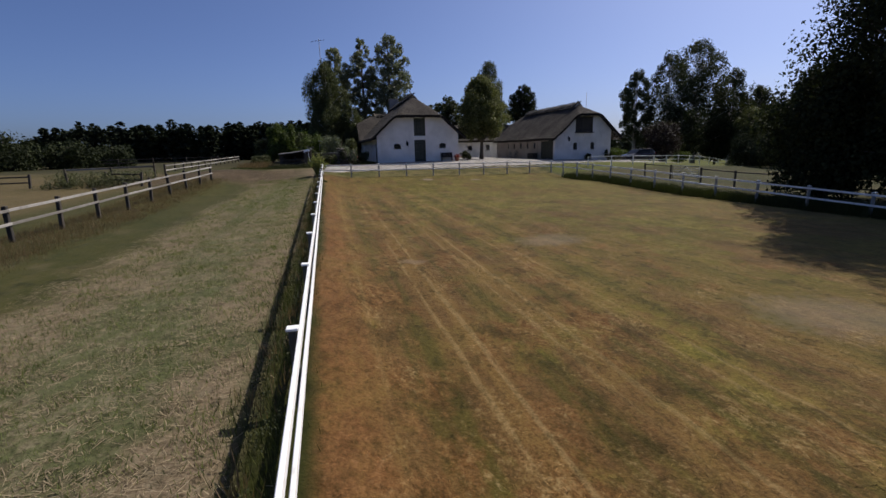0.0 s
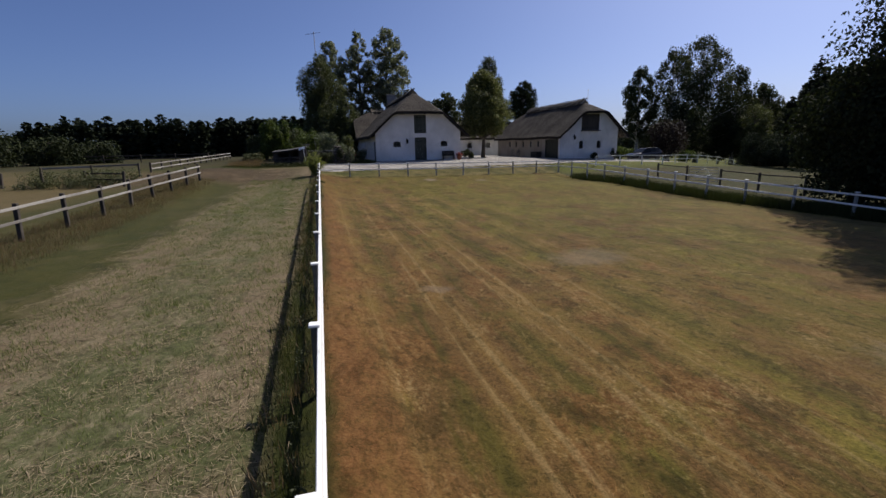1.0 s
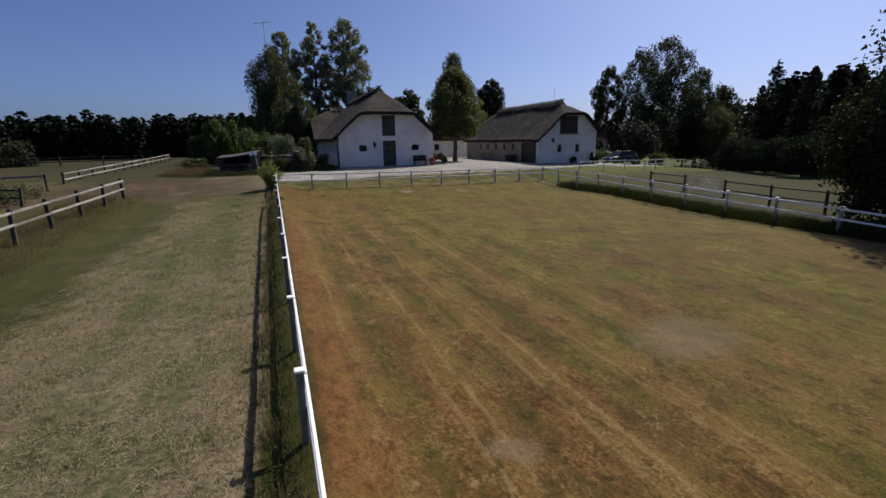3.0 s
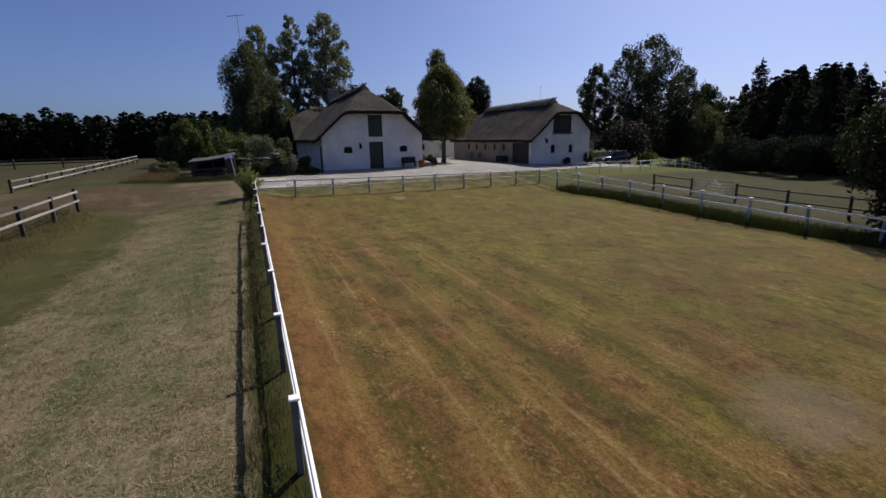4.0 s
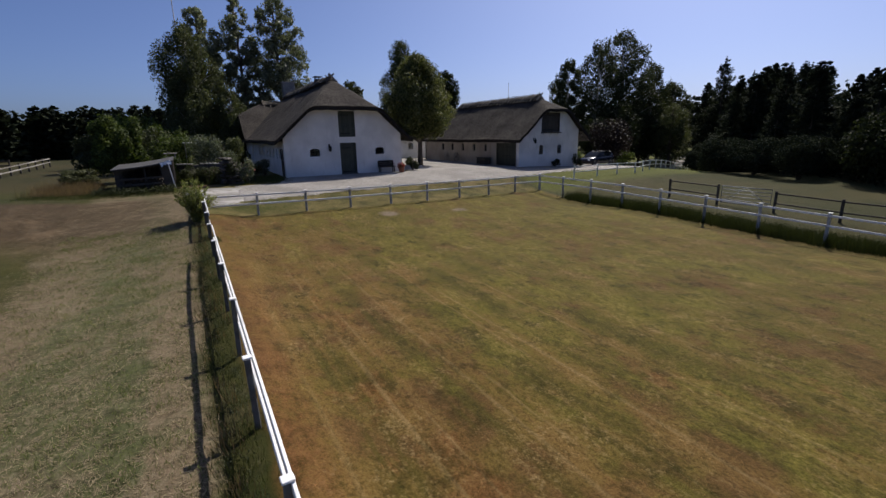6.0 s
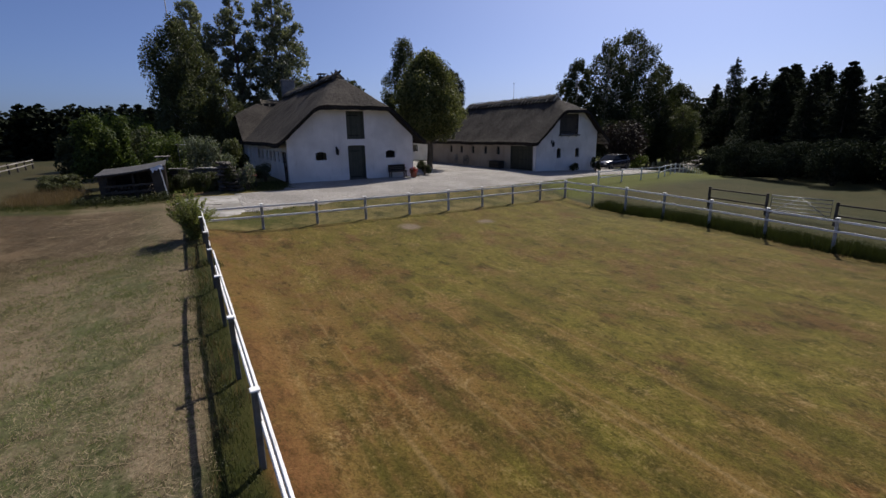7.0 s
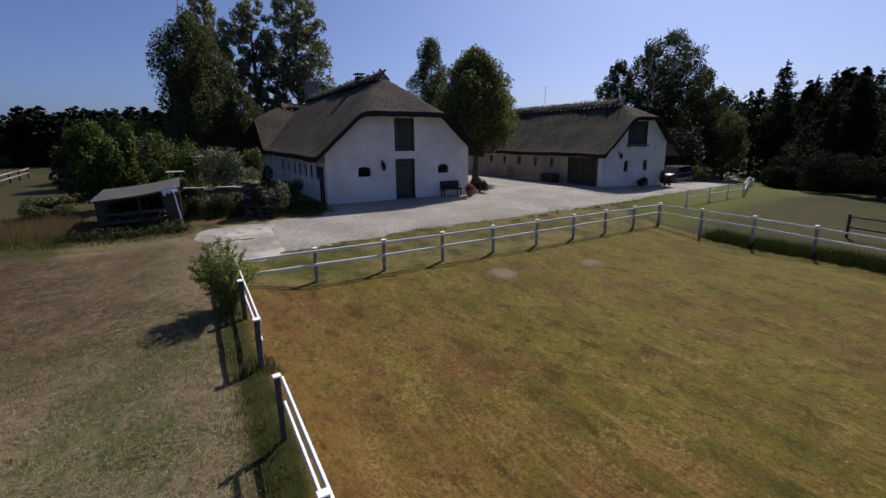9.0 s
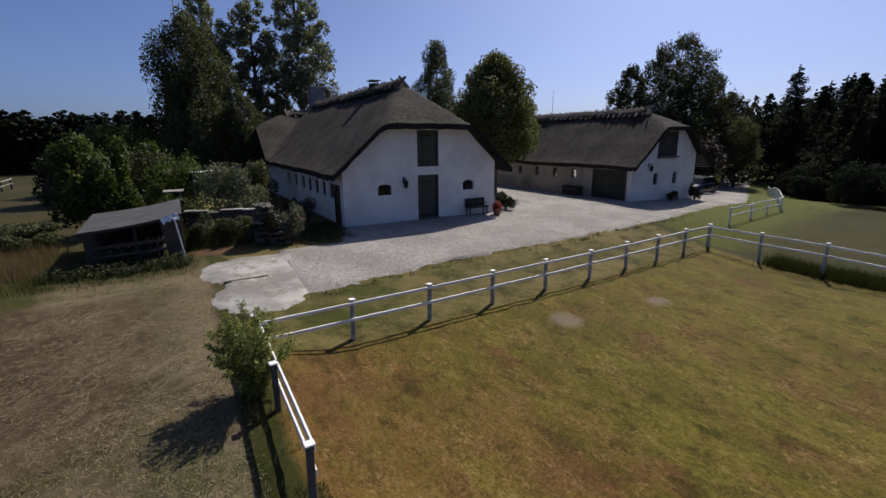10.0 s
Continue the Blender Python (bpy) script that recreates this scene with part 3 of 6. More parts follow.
def ground_sheet():
    xs, ys = spaced(-16, 30, 0.3, 2600), spaced(-10, 48, 0.3, 2600)
    X, Y = np.meshgrid(xs, ys)
    Z = land(X, Y)
    rng = np.random.default_rng(3)
    near = (np.abs(X) < 60) & (np.abs(Y) < 90)
    Z = Z + rng.normal(0, 0.012, Z.shape) * near
    # shallow weedy furrow outside the long fence
    Z = Z - 0.10 * np.exp(-((X + 0.75) / 0.22) ** 2) * step(28.5, 26.0, Y) * near
    V = np.stack([X.ravel(), Y.ravel(), Z.ravel()], 1)
    nx, ny = len(xs), len(ys)
    i = (np.arange(ny - 1)[:, None] * nx + np.arange(nx - 1)[None, :]).ravel()
    F = np.stack([i, i + 1, i + nx + 1, i + nx], 1)
    ob = big_part("ground", V, F, TURF, smooth=True)
    return tagged(ob, "dry mown grassland, orange-brown and olive, with mowing rows", "ground", kind="structure")


ground_sheet()


def draped(name, outline, lift, material, cell=0.4, skirt=0.06):
    """A sheet on the ground inside a polygon, with a soft wavering edge and a small skirt."""
    bm = bmesh.new()
    vs = [bm.verts.new((x, y, 0)) for x, y in outline]
    bm.faces.new(vs)
    xs = [p[0] for p in outline]
    ys = [p[1] for p in outline]
    for k in np.arange(min(xs) + cell, max(xs), cell):
        bmesh.ops.bisect_plane(bm, geom=bm.verts[:] + bm.edges[:] + bm.faces[:], plane_co=(k, 0, 0), plane_no=(1, 0, 0))
    for k in np.arange(min(ys) + cell, max(ys), cell):
        bmesh.ops.bisect_plane(bm, geom=bm.verts[:] + bm.edges[:] + bm.faces[:], plane_co=(0, k, 0), plane_no=(0, 1, 0))
    for v in bm.verts:
        edge = v.is_boundary
        if edge:
            v.co.x += 0.16 * noise.noise(Vector((v.co.x * 1.7, v.co.y * 1.7, 3)))
            v.co.y += 0.20 * noise.noise(Vector((v.co.x * 1.7, v.co.y * 1.7, 9)))
        wave = 0.018 * noise.noise(Vector((v.co.x * 0.9, v.co.y * 0.9, 1))) + 0.018
        v.co.z = lz(v.co.x, v.co.y) + (lift + wave if not edge else -skirt)
    bmesh.ops.recalc_face_normals(bm, faces=bm.faces[:])
    me = bpy.data.meshes.new(name)
    bm.to_mesh(me)
    bm.free()
    if me.polygons[0].normal.z < 0:
        me.flip_normals()
    me.materials.append(material)
    me.shade_smooth()
    return new(name, me)


tagged(draped("gravel_yard", [(1.3, 34.6), (3.3, 35.0), (7.1, 35.7), (13.2, 36.0), (19.0, 36.6), (23.3, 37.1), (30.0, 38.4), (35.0, 39.0), (42.0, 42.2),
                              (55.0, 48.4), (66.0, 53.6), (84.0, 62.0), (110.0, 74.0), (108.0, 79.0), (82.0, 65.5), (66.0, 57.8), (54.0, 52.6), (46.0, 49.2), (38.5, 48.0),
                              (33.0, 48.0), (33.0, 60.0), (18.5, 63.0), (14.2, 60.0), (14.2, 42.2), (5.0, 42.2), (4.2, 39.7), (1.6, 39.6), (1.2, 37.0)],
              0.02, GRAVEL), "pale grey gravel farmyard and drive", "gravel", kind="structure")
tagged(draped("concrete_apron", [(-1.3, 38.2), (-1.45, 36.9), (-0.5, 36.3), (-1.2, 35.2), (-0.7, 33.9), (0.4, 33.5), (1.5, 34.3), (1.75, 36.8), (1.9, 38.9), (0.3, 39.1)],
              0.03, CONCRETE, 0.3), "old cracked pale concrete slab at the yard's end", "concrete", kind="structure")
_slot = thing("drain_channel", "narrow dark drain slot across the concrete slab", "drain", kind="structure")
beam("grate", (-0.55, 36.45, lz(-0.55, 36.45) + 0.045), (0.75, 36.75, lz(0.75, 36.75) + 0.045), 0.12, 0.03, DARKWOOD, _slot)


# ---- fences ----
def fence(name, label, posts, tops, mat_post, mat_rail, rails, side, post_w=0.10, rail=(0.035, 0.10), cap=True, skip=(), group="", lean=0.02, proud=0.0):
    """Posts at places, with rails in each bay. rails: depths of their centres below the post tops. side: shift of the rails off the line."""
    rng = random.Random(len(posts) * 7 + int(posts[0][0] * 3))
    f = thing(name, label, "fence", group)
    for (x, y), zt in zip(posts, tops):
        zb = lz(x, y) - 0.15
        h = zt - zb
        m = Matrix.Translation((x, y, zb)) @ Euler((rng.uniform(-lean, lean), rng.uniform(-lean, lean), rng.uniform(-0.04, 0.04))).to_matrix().to_4x4() @ Matrix.Translation((0, 0, h / 2))
        p = box("post", (0, 0, 0), (post_w, post_w, round(h, 1)), mat_post, f, c=0.012, m=m @ Matrix.Diagonal((1, 1, h / round(h, 1), 1)))
        if cap:
            c = box("cap", (0, 0, 0), (post_w * 1.45, post_w * 1.35, 0.028), mat_rail, p, c=0.006)
            c.matrix_basis = Matrix.Translation((0, 0, round(h, 1) / 2 + 0.010))
    for i in range(len(posts) - 1):
        if i in skip:
            continue
        for d in rails:
            a = Vector((*posts[i], tops[i] - d + rng.uniform(-0.012, 0.012)))
            b = Vector((*posts[i + 1], tops[i + 1] - d + rng.uniform(-0.012, 0.012)))
            t = (b - a).normalized()
            n = Vector((t.y, -t.x, 0)).normalized() * side
            beam("rail", a + n - t * 0.02, b + n + t * 0.02, rail[0], rail[1], mat_rail, f)
    return f


def top_left(y):
    return 2.26 + 0.0205 * (y - 1.5) + 0.10 * float(step(26, 31.5, y))


_ys = [1.48 + 2.345 * k for k in range(-5, 11)]
fence("paddock_fence", "white-painted post and rail fence along the arena's long side", [(-0.393, y) for y in _ys], [top_left(y) for y in _ys],
      POSTGREY, WHITE, (0.07, 0.46), 0.058, group="white arena fences", post_w=0.078)
_p = [(-0.385, 27.07), (-0.385, 29.3), (-0.385, 31.5)]
fence("paddock_fence", "short white-painted fence length between gateway and corner", _p, [top_left(p[1]) for p in _p], POSTGREY, WHITE, (0.07, 0.46), 0.065, group="white arena fences", post_w=0.095)
_p = [(-0.40 + 2.297 * k - 0.15 * math.exp(-((k - 2.5) / 2.0) ** 2), 31.5 + 0.2335 * k) for k in range(1, 10)]
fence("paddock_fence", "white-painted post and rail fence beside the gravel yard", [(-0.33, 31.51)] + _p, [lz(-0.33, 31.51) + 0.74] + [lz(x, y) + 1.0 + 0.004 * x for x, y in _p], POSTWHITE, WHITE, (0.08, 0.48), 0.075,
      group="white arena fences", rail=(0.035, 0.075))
_p = [(20.26, 33.6 - 2.28 * k - 0.008 * k * k) for k in range(1, 18)]
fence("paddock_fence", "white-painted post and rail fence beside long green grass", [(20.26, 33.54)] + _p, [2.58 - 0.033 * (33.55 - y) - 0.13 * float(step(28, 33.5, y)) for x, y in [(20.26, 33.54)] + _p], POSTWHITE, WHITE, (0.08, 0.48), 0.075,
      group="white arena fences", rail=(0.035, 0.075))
# fence along the drive
_p = [(25.08, 35.14), (27.9, 35.4), (30.7, 35.8)] + [(33.56 + 2.637 * k, 36.25 + 1.226 * k) for k in range(13)]
fence("drive_fence", "grey-white wooden fence along the drive", _p, [lz(x, y) + 0.95 for x, y in _p], WHITE, WHITE, (0.07, 0.47), 0.06, cap=False, rail=(0.03, 0.07), post_w=0.085)
# dark fence with a steel field gate right of the arena
_p = [(25.7, 27.5), (25.6, 24.45)]
fence("field_fence", "dark brown wooden field fence length", _p, [lz(x, y) + 1.12 for x, y in _p], BROWNWOOD, BROWNWOOD, (0.12, 0.62), 0.09, cap=False, post_w=0.11, rail=(0.04, 0.07), group="dark field fences")
_p = [(25.6, 21.5), (25.6, 18.7), (25.6, 15.9), (25.7, 13.1), (25.8, 10.3)]
fence("field_fence", "dark brown wooden field fence along the meadow", _p, [lz(x, y) + 1.12 for x, y in _p], BROWNWOOD, BROWNWOOD, (0.12, 0.62), 0.09, cap=False, post_w=0.11, rail=(0.04, 0.07), group="dark field fences")


def field_gate(p, q, z, h):
    g = thing("field_gate", "closed galvanised steel field gate with five bars", "gate")
    a, b = Vector((*p, z)), Vector((*q, z))
    up = Vector((0, 0, 1))
    tube("frame", [a, a + up * h, b + up * h, b, a], 0.025, STEEL, g, 8)
    for k in range(1, 5):
        tube("bar", [a + up * h * k / 5, b + up * h * k / 5], 0.018, STEEL, g, 8)
    tube("brace", [a, (a + b) / 2 + up * h], 0.018, STEEL, g, 8)
    tube("brace", [b, (a + b) / 2 + up * h], 0.018, STEEL, g, 8)
    return g


field_gate((25.6, 24.25), (25.6, 21.7), lz(25.6, 23) + 0.18, 0.92)

# weathered fences left of the cut strip
_p = [(-7.58 - 0.085 * 2.21 * k, 28.2 - 2.21 * k) for k in range(15, -1, -1)]
_t = [2.63 + 0.0345 * (y - 12.7) for _, y in _p]
fence("meadow_fence", "weathered grey two-rail fence with dark posts", _p, _t, DARKWOOD, GREYWOOD, (0.13, 0.52), 0.085, cap=False, post_w=0.12, rail=(0.032, 0.085), group="weathered meadow fences", lean=0.05)
_p = [(-13.2 - 0.06 * k, 37.5 + 2.9 * k) for k in range(0, 14)]
_t = [3.18 + 0.030 * k for k in range(14)]
fence("meadow_fence", "long weathered grey fence running towards the wood", _p, _t, DARKWOOD, GREYWOOD, (0.12, 0.50), 0.09, cap=False, post_w=0.13, rail=(0.035, 0.10), group="weathered meadow fences", lean=0.03)
_p = [(-13.0 - 2.7 * k, 34.5 - 0.55 * k) for k in range(0, 3)]
fence("meadow_fence", "weathered grey paddock fence beside tall weeds", _p, [lz(x, y) + 1.0 for x, y in _p], DARKWOOD, GREYWOOD, (0.10,), 0.09, cap=False, post_w=0.12, rail=(0.04, 0.12), group="weathered meadow fences", lean=0.06)
_p = [(-12.2, 29.4), (-14.8, 30.8), (-17.2, 30.9), (-19.3, 30.8), (-21.8, 30.6)]
fence("meadow_fence", "old dark two-rail fence beside tall weeds", _p, [lz(x, y) + 0.95 for x, y in _p], DARKWOOD, DARKWOOD, (0.16, 0.55), 0.08, cap=False, post_w=0.13, rail=(0.035, 0.09), skip=(1, 2), group="weathered meadow fences", lean=0.09)
_p = [(-16.0 - 4.0 * k, 70.0 - 1.0 * k) for k in range(0, 20)]
fence("meadow_fence", "distant dark fence at the foot of the wood", _p, [lz(x, y) + 1.1 for x, y in _p], DARKWOOD, DARKWOOD, (0.15, 0.6), 0.08, cap=False, post_w=0.13, rail=(0.05, 0.13), group="weathered meadow fences")


# ---- houses ----
def wall(name, origin, along, outward, base, topf, length, holes, material, parent, thick=0.35, cuts=()):
    """A wall with real openings. holes: (u0, u1, z0, z1, rise) with a flat arch of that rise over the opening. topf(u): height of its top."""
    us = {0.0, length}
    for u0, u1, z0, z1, rise in holes:
        n = 5 if rise else 1
        us |= {u0 + (u1 - u0) * k / n for k in range(n + 1)}
    us |= set(cuts)
    us = sorted(us)
    o, a, n = Vector(origin), Vector(along), Vector(outward)
    V, F = [], []

    def at(u, z, back):
        V.append(o + a * u - n * (thick if back else 0) + Vector((0, 0, z - o.z)))
        return len(V) - 1

    def head(h, u):
        t = (u - h[0]) / (h[1] - h[0]) * 2 - 1
        return h[3] - h[4] * t * t

    def quad(p, q, r, s):
        F.append([at(*p), at(*q), at(*r), at(*s)])

    for u, w in zip(us[:-1], us[1:]):
        mid = (u + w) / 2
        hs = sorted((h for h in holes if h[0] < mid < h[1]), key=lambda h: h[2])
        lo = (base, base)
        spans = []
        for h in hs:
            spans.append((lo, (h[2], h[2])))
            lo = (head(h, u), head(h, w))
        spans.append((lo, (topf(u), topf(w))))
        for (l0, l1), (t0, t1) in spans:
            quad((u, l0, 0), (w, l1, 0), (w, t1, 0), (u, t0, 0))
            quad((w, l1, 1), (u, l0, 1), (u, t0, 1), (w, t1, 1))
        for h in hs:
            quad((u, h[2], 0), (w, h[2], 0), (w, h[2], 1), (u, h[2], 1))
            quad((u, head(h, u), 1), (w, head(h, w), 1), (w, head(h, w), 0), (u, head(h, u), 0))
        quad((u, topf(u), 0), (w, topf(w), 0), (w, topf(w), 1), (u, topf(u), 1))
    for h in holes:
        quad((h[0], h[2], 0), (h[0], h[2], 1), (h[0], head(h, h[0]), 1), (h[0], head(h, h[0]), 0))
        quad((h[1], h[2], 1), (h[1], h[2], 0), (h[1], head(h, h[1]), 0), (h[1], head(h, h[1]), 1))
    for u in (0.0, length):
        quad((u, base, 0), (u, base, 1), (u, topf(u), 1), (u, topf(u), 0))
    return part(name, V, F, material, parent)


def window(origin, along, outward, h, parent, bars=(1, 1), dark=False):
    """Sash in an opening h of a wall: frame, glazing bars, pane and sill."""
    o, a, n = Vector(origin), Vector(along), Vector(outward)
    u0, u1, z0, z1, rise = h
    mat = BLACKIRON if dark else FRAMEWHITE

    def P(u, z, d):
        return Vector((o.x, o.y, 0)) + a * u - n * d + Vector((0, 0, z))

    w = part("window", [P(u0, z0, 0.16), P(u1, z0, 0.16), P(u1, z1 - rise, 0.16), P((u0 + u1) / 2, z1, 0.16), P(u0, z1 - rise, 0.16)], [[0, 1, 2, 3, 4]], GLASS, parent, "dark window pane")
    up = (n.x, n.y, 0)
    s = 0.035
    beam("frame_piece", P(u0 + s / 2, z0, 0.14), P(u0 + s / 2, z1 - rise, 0.14), s, 0.05, mat, w, up=up)
    beam("frame_piece", P(u1 - s / 2, z0, 0.14), P(u1 - s / 2, z1 - rise, 0.14), s, 0.05, mat, w, up=up)
    beam("frame_piece", P(u0, z0 + s / 2, 0.14), P(u1, z0 + s / 2, 0.14), s, 0.05, mat, w, up=up)
    beam("frame_piece", P(u0, z1 - rise - s / 2, 0.14), P((u0 + u1) / 2, z1 - s / 2, 0.14), s, 0.05, mat, w, up=up)
    beam("frame_piece", P((u0 + u1) / 2, z1 - s / 2, 0.14), P(u1, z1 - rise - s / 2, 0.14), s, 0.05, mat, w, up=up)
    for k in range(1, bars[0] + 1):
        u = u0 + (u1 - u0) * k / (bars[0] + 1)
        beam("glazing_bar", P(u, z0, 0.13), P(u, z1 - rise * 0.3, 0.13), 0.022, 0.035, mat, w, up=up)
    for k in range(1, bars[1] + 1):
        z = z0 + (z1 - z0) * k / (bars[1] + 1)
        beam("glazing_bar", P(u0, z, 0.13), P(u1, z, 0.13), 0.022, 0.035, mat, w, up=up)
    return w


def board_door(name, origin, along, outward, u0, u1, z0, z1, boards, material, parent, label, rails=2):
    """A ledged door of upright boards in an opening."""
    o, a, n = Vector(origin), Vector(along), Vector(outward)

    def P(u, z, d):
        return Vector((o.x, o.y, 0)) + a * u - n * d + Vector((0, 0, z))

    up = (n.x, n.y, 0)
    d = thing(name, "", "")
    d.parent = parent
    tagged(d, label)
    w = (u1 - u0 - 0.02) / boards
    for k in range(boards):
        u = u0 + 0.01 + w * (k + 0.5)
        beam("board", P(u, z0 + 0.01, 0.10), P(u, z1 - 0.01, 0.10), w - 0.006, 0.035, material, d, c=0.005, up=up)
    for k in range(rails):
        z = z0 + (z1 - z0) * (0.14 + 0.72 * k / max(1, rails - 1))
        beam("strap_hinge", P(u0 + 0.03, z, 0.072), P(u0 + (u1 - u0) * 0.7, z, 0.072), 0.05, 0.012, BLACKIRON, d, c=0.003, up=up)
    beam("handle", P(u1 - 0.12, (z0 + z1) / 2 - 0.08, 0.06), P(u1 - 0.12, (z0 + z1) / 2 + 0.08, 0.06), 0.03, 0.03, BLACKIRON, d, c=0.006, up=up)
    for p, q in ((P(u0 - 0.0, z0, 0.03), P(u0 - 0.0, z1, 0.03)), (P(u1, z0, 0.03), P(u1, z1, 0.03)), (P(u0, z1, 0.03), P(u1, z1, 0.03))):
        beam("jamb", p, q, 0.07, 0.07, material, d, c=0.008, up=up)
    return d


def thatch_roof(xc, half, y0, y1, eave, ridge, hip0, hip_run0, hip1, hip_run1, parent, turn=False, seed=1, thick=0.27, cell=0.22):
    """Reed roof with half-hipped ends as one thick skin. Along y, or along x if turned. hip0, hip1: heights of the hip eaves, hip_run: how far back the hips reach the ridge."""
    slope = (ridge - eave) / half
    us = np.linspace(-half, half, max(16, int(2 * half / cell)))
    vs = np.linspace(y0, y1, max(16, int((y1 - y0) / cell)))
    U, Vv = np.meshgrid(us, vs)

    def soft_min(a, b, k):
        h = np.clip(0.5 + 0.5 * (b - a) / k, 0, 1)
        return b + (a - b) * h - k * h * (1 - h)

    side = eave + slope * (half - np.sqrt(U * U + 0.10)) + 0.06
    front = hip0 + (Vv - y0) * (ridge - hip0) / hip_run0
    back = hip1 + (y1 - Vv) * max(0.0, ridge - hip1) / hip_run1
    Z = soft_min(side, soft_min(front, back, 0.25), 0.35)
    # a slight kick-up at the eaves, sagging and reed unevenness
    Z = Z + 0.10 * np.exp(-(half - np.abs(U)) / 0.35)
    rng = np.random.default_rng(seed)
    N = np.zeros_like(Z)
    for i in range(Z.shape[0]):
        for j in range(Z.shape[1]):
            N[i, j] = noise.noise(Vector((us[j] * 0.9, vs[i] * 0.9, seed))) * 0.05 + noise.noise(Vector((us[j] * 0.25, vs[i] * 0.25, seed + 4))) * 0.07
    Z = Z + N + rng.normal(0, 0.008, Z.shape)
    wob = 0.05 * np.array([[noise.noise(Vector((u * 2.0, v * 2.0, seed + 9))) for u in us] for v in vs])
    ny, nx = U.shape
    if turn:
        top = np.stack([Vv.ravel(), xc + U.ravel(), Z.ravel()], 1)
    else:
        top = np.stack([xc + U.ravel(), Vv.ravel(), Z.ravel()], 1)
    low = top.copy()
    low[:, 2] -= thick + wob.ravel()
    i = (np.arange(ny - 1)[:, None] * nx + np.arange(nx - 1)[None, :]).ravel()
    Ft = np.stack([i, i + 1, i + nx + 1, i + nx], 1)
    if turn:
        Ft = Ft[:, ::-1]
    n = len(top)
    roof = big_part("roof", top, Ft, THATCH, parent, "weathered grey-brown reed thatch", smooth=True)
    ring = list(range(nx)) + [k * nx + nx - 1 for k in range(1, ny)] + [(ny - 1) * nx + k for k in range(nx - 2, -1, -1)] + [k * nx for k in range(ny - 2, 0, -1)]
    ring = np.array(ring)
    R = len(ring)
    V = np.concatenate([top[ring], low])
    k = np.arange(R)
    Fs = np.stack([k, (k + 1) % R, ring[(k + 1) % R] + R, ring[k] + R], 1)
    Fb = (Ft[:, ::-1] if not turn else Ft[:, ::-1]) + R
    big_part("thatch_edge", V, np.concatenate([Fs, Fb]), THATCH_EDGE, roof, "dark cut reed edge", smooth=False)
    return roof, slope


def under_roof(half, eave, ridge, hip, thick=0.27):
    """Height at which a wall meets the underside of the thatch, by the distance from the ridge line."""
    slope = (ridge - eave) / half
    return lambda d: min(eave + slope * (half - abs(d)) - thick + 0.14, hip - thick + 0.20)


def ridge_dressing(xc, y0, y1, z, parent, turn, step_len, seed, reach=0.62, spread=0.5):
    """Straw ridge roll held down by pairs of crossed oak sticks."""
    rng = random.Random(seed)
    n = int((y1 - y0) / 0.5)
    pts = []
    for k in range(n + 1):
        y = y0 + (y1 - y0) * k / n
        pts.append((y, z + rng.uniform(-0.03, 0.03)))
    conv = (lambda u, v, w: (v, xc + u, w)) if turn else (lambda u, v, w: (xc + u, v, w))
    prof = [(-0.62, -0.50), (-0.40, -0.22), (-0.16, -0.02), (0, 0.05), (0.16, -0.02), (0.40, -0.22), (0.62, -0.50), (0.4, -0.5), (-0.4, -0.5)]
    V, F = [], []
    for y, zz in pts:
        for a, b in prof:
            V.append(conv(a * rng.uniform(0.9, 1.08), y, zz + b + rng.uniform(-0.02, 0.02)))
    m = len(prof)
    for i in range(n):
        for k in range(m):
            k2 = (k + 1) % m
            q = [i * m + k, (i + 1) * m + k, (i + 1) * m + k2, i * m + k2]
            F.append(q[::-1] if turn else q)
    F += [list(range(m)), [n * m + k for k in range(m)][::-1]]
    roll = part("ridge_roll", V, F, RIDGE, parent, "pale straw ridge", smooth=True)
    y = y0 + 0.15
    while y < y1 - 0.1:
        for s in (-1, 1):
            a = Vector(conv(-s * 0.10 * rng.uniform(0.8, 1.5), y + s * 0.05, z + 0.04 + rng.uniform(0.04, 0.15)))
            b = Vector(conv(s * reach * rng.uniform(0.9, 1.1), y + s * 0.05 + rng.uniform(-0.08, 0.08), z - reach * 0.78 + rng.uniform(-0.05, 0.05)))
            beam("ridge_stick", a, b, 0.09, 0.07, STICK, roll, c=0.012)
        y += step_len * rng.uniform(0.8, 1.25)
    return roll


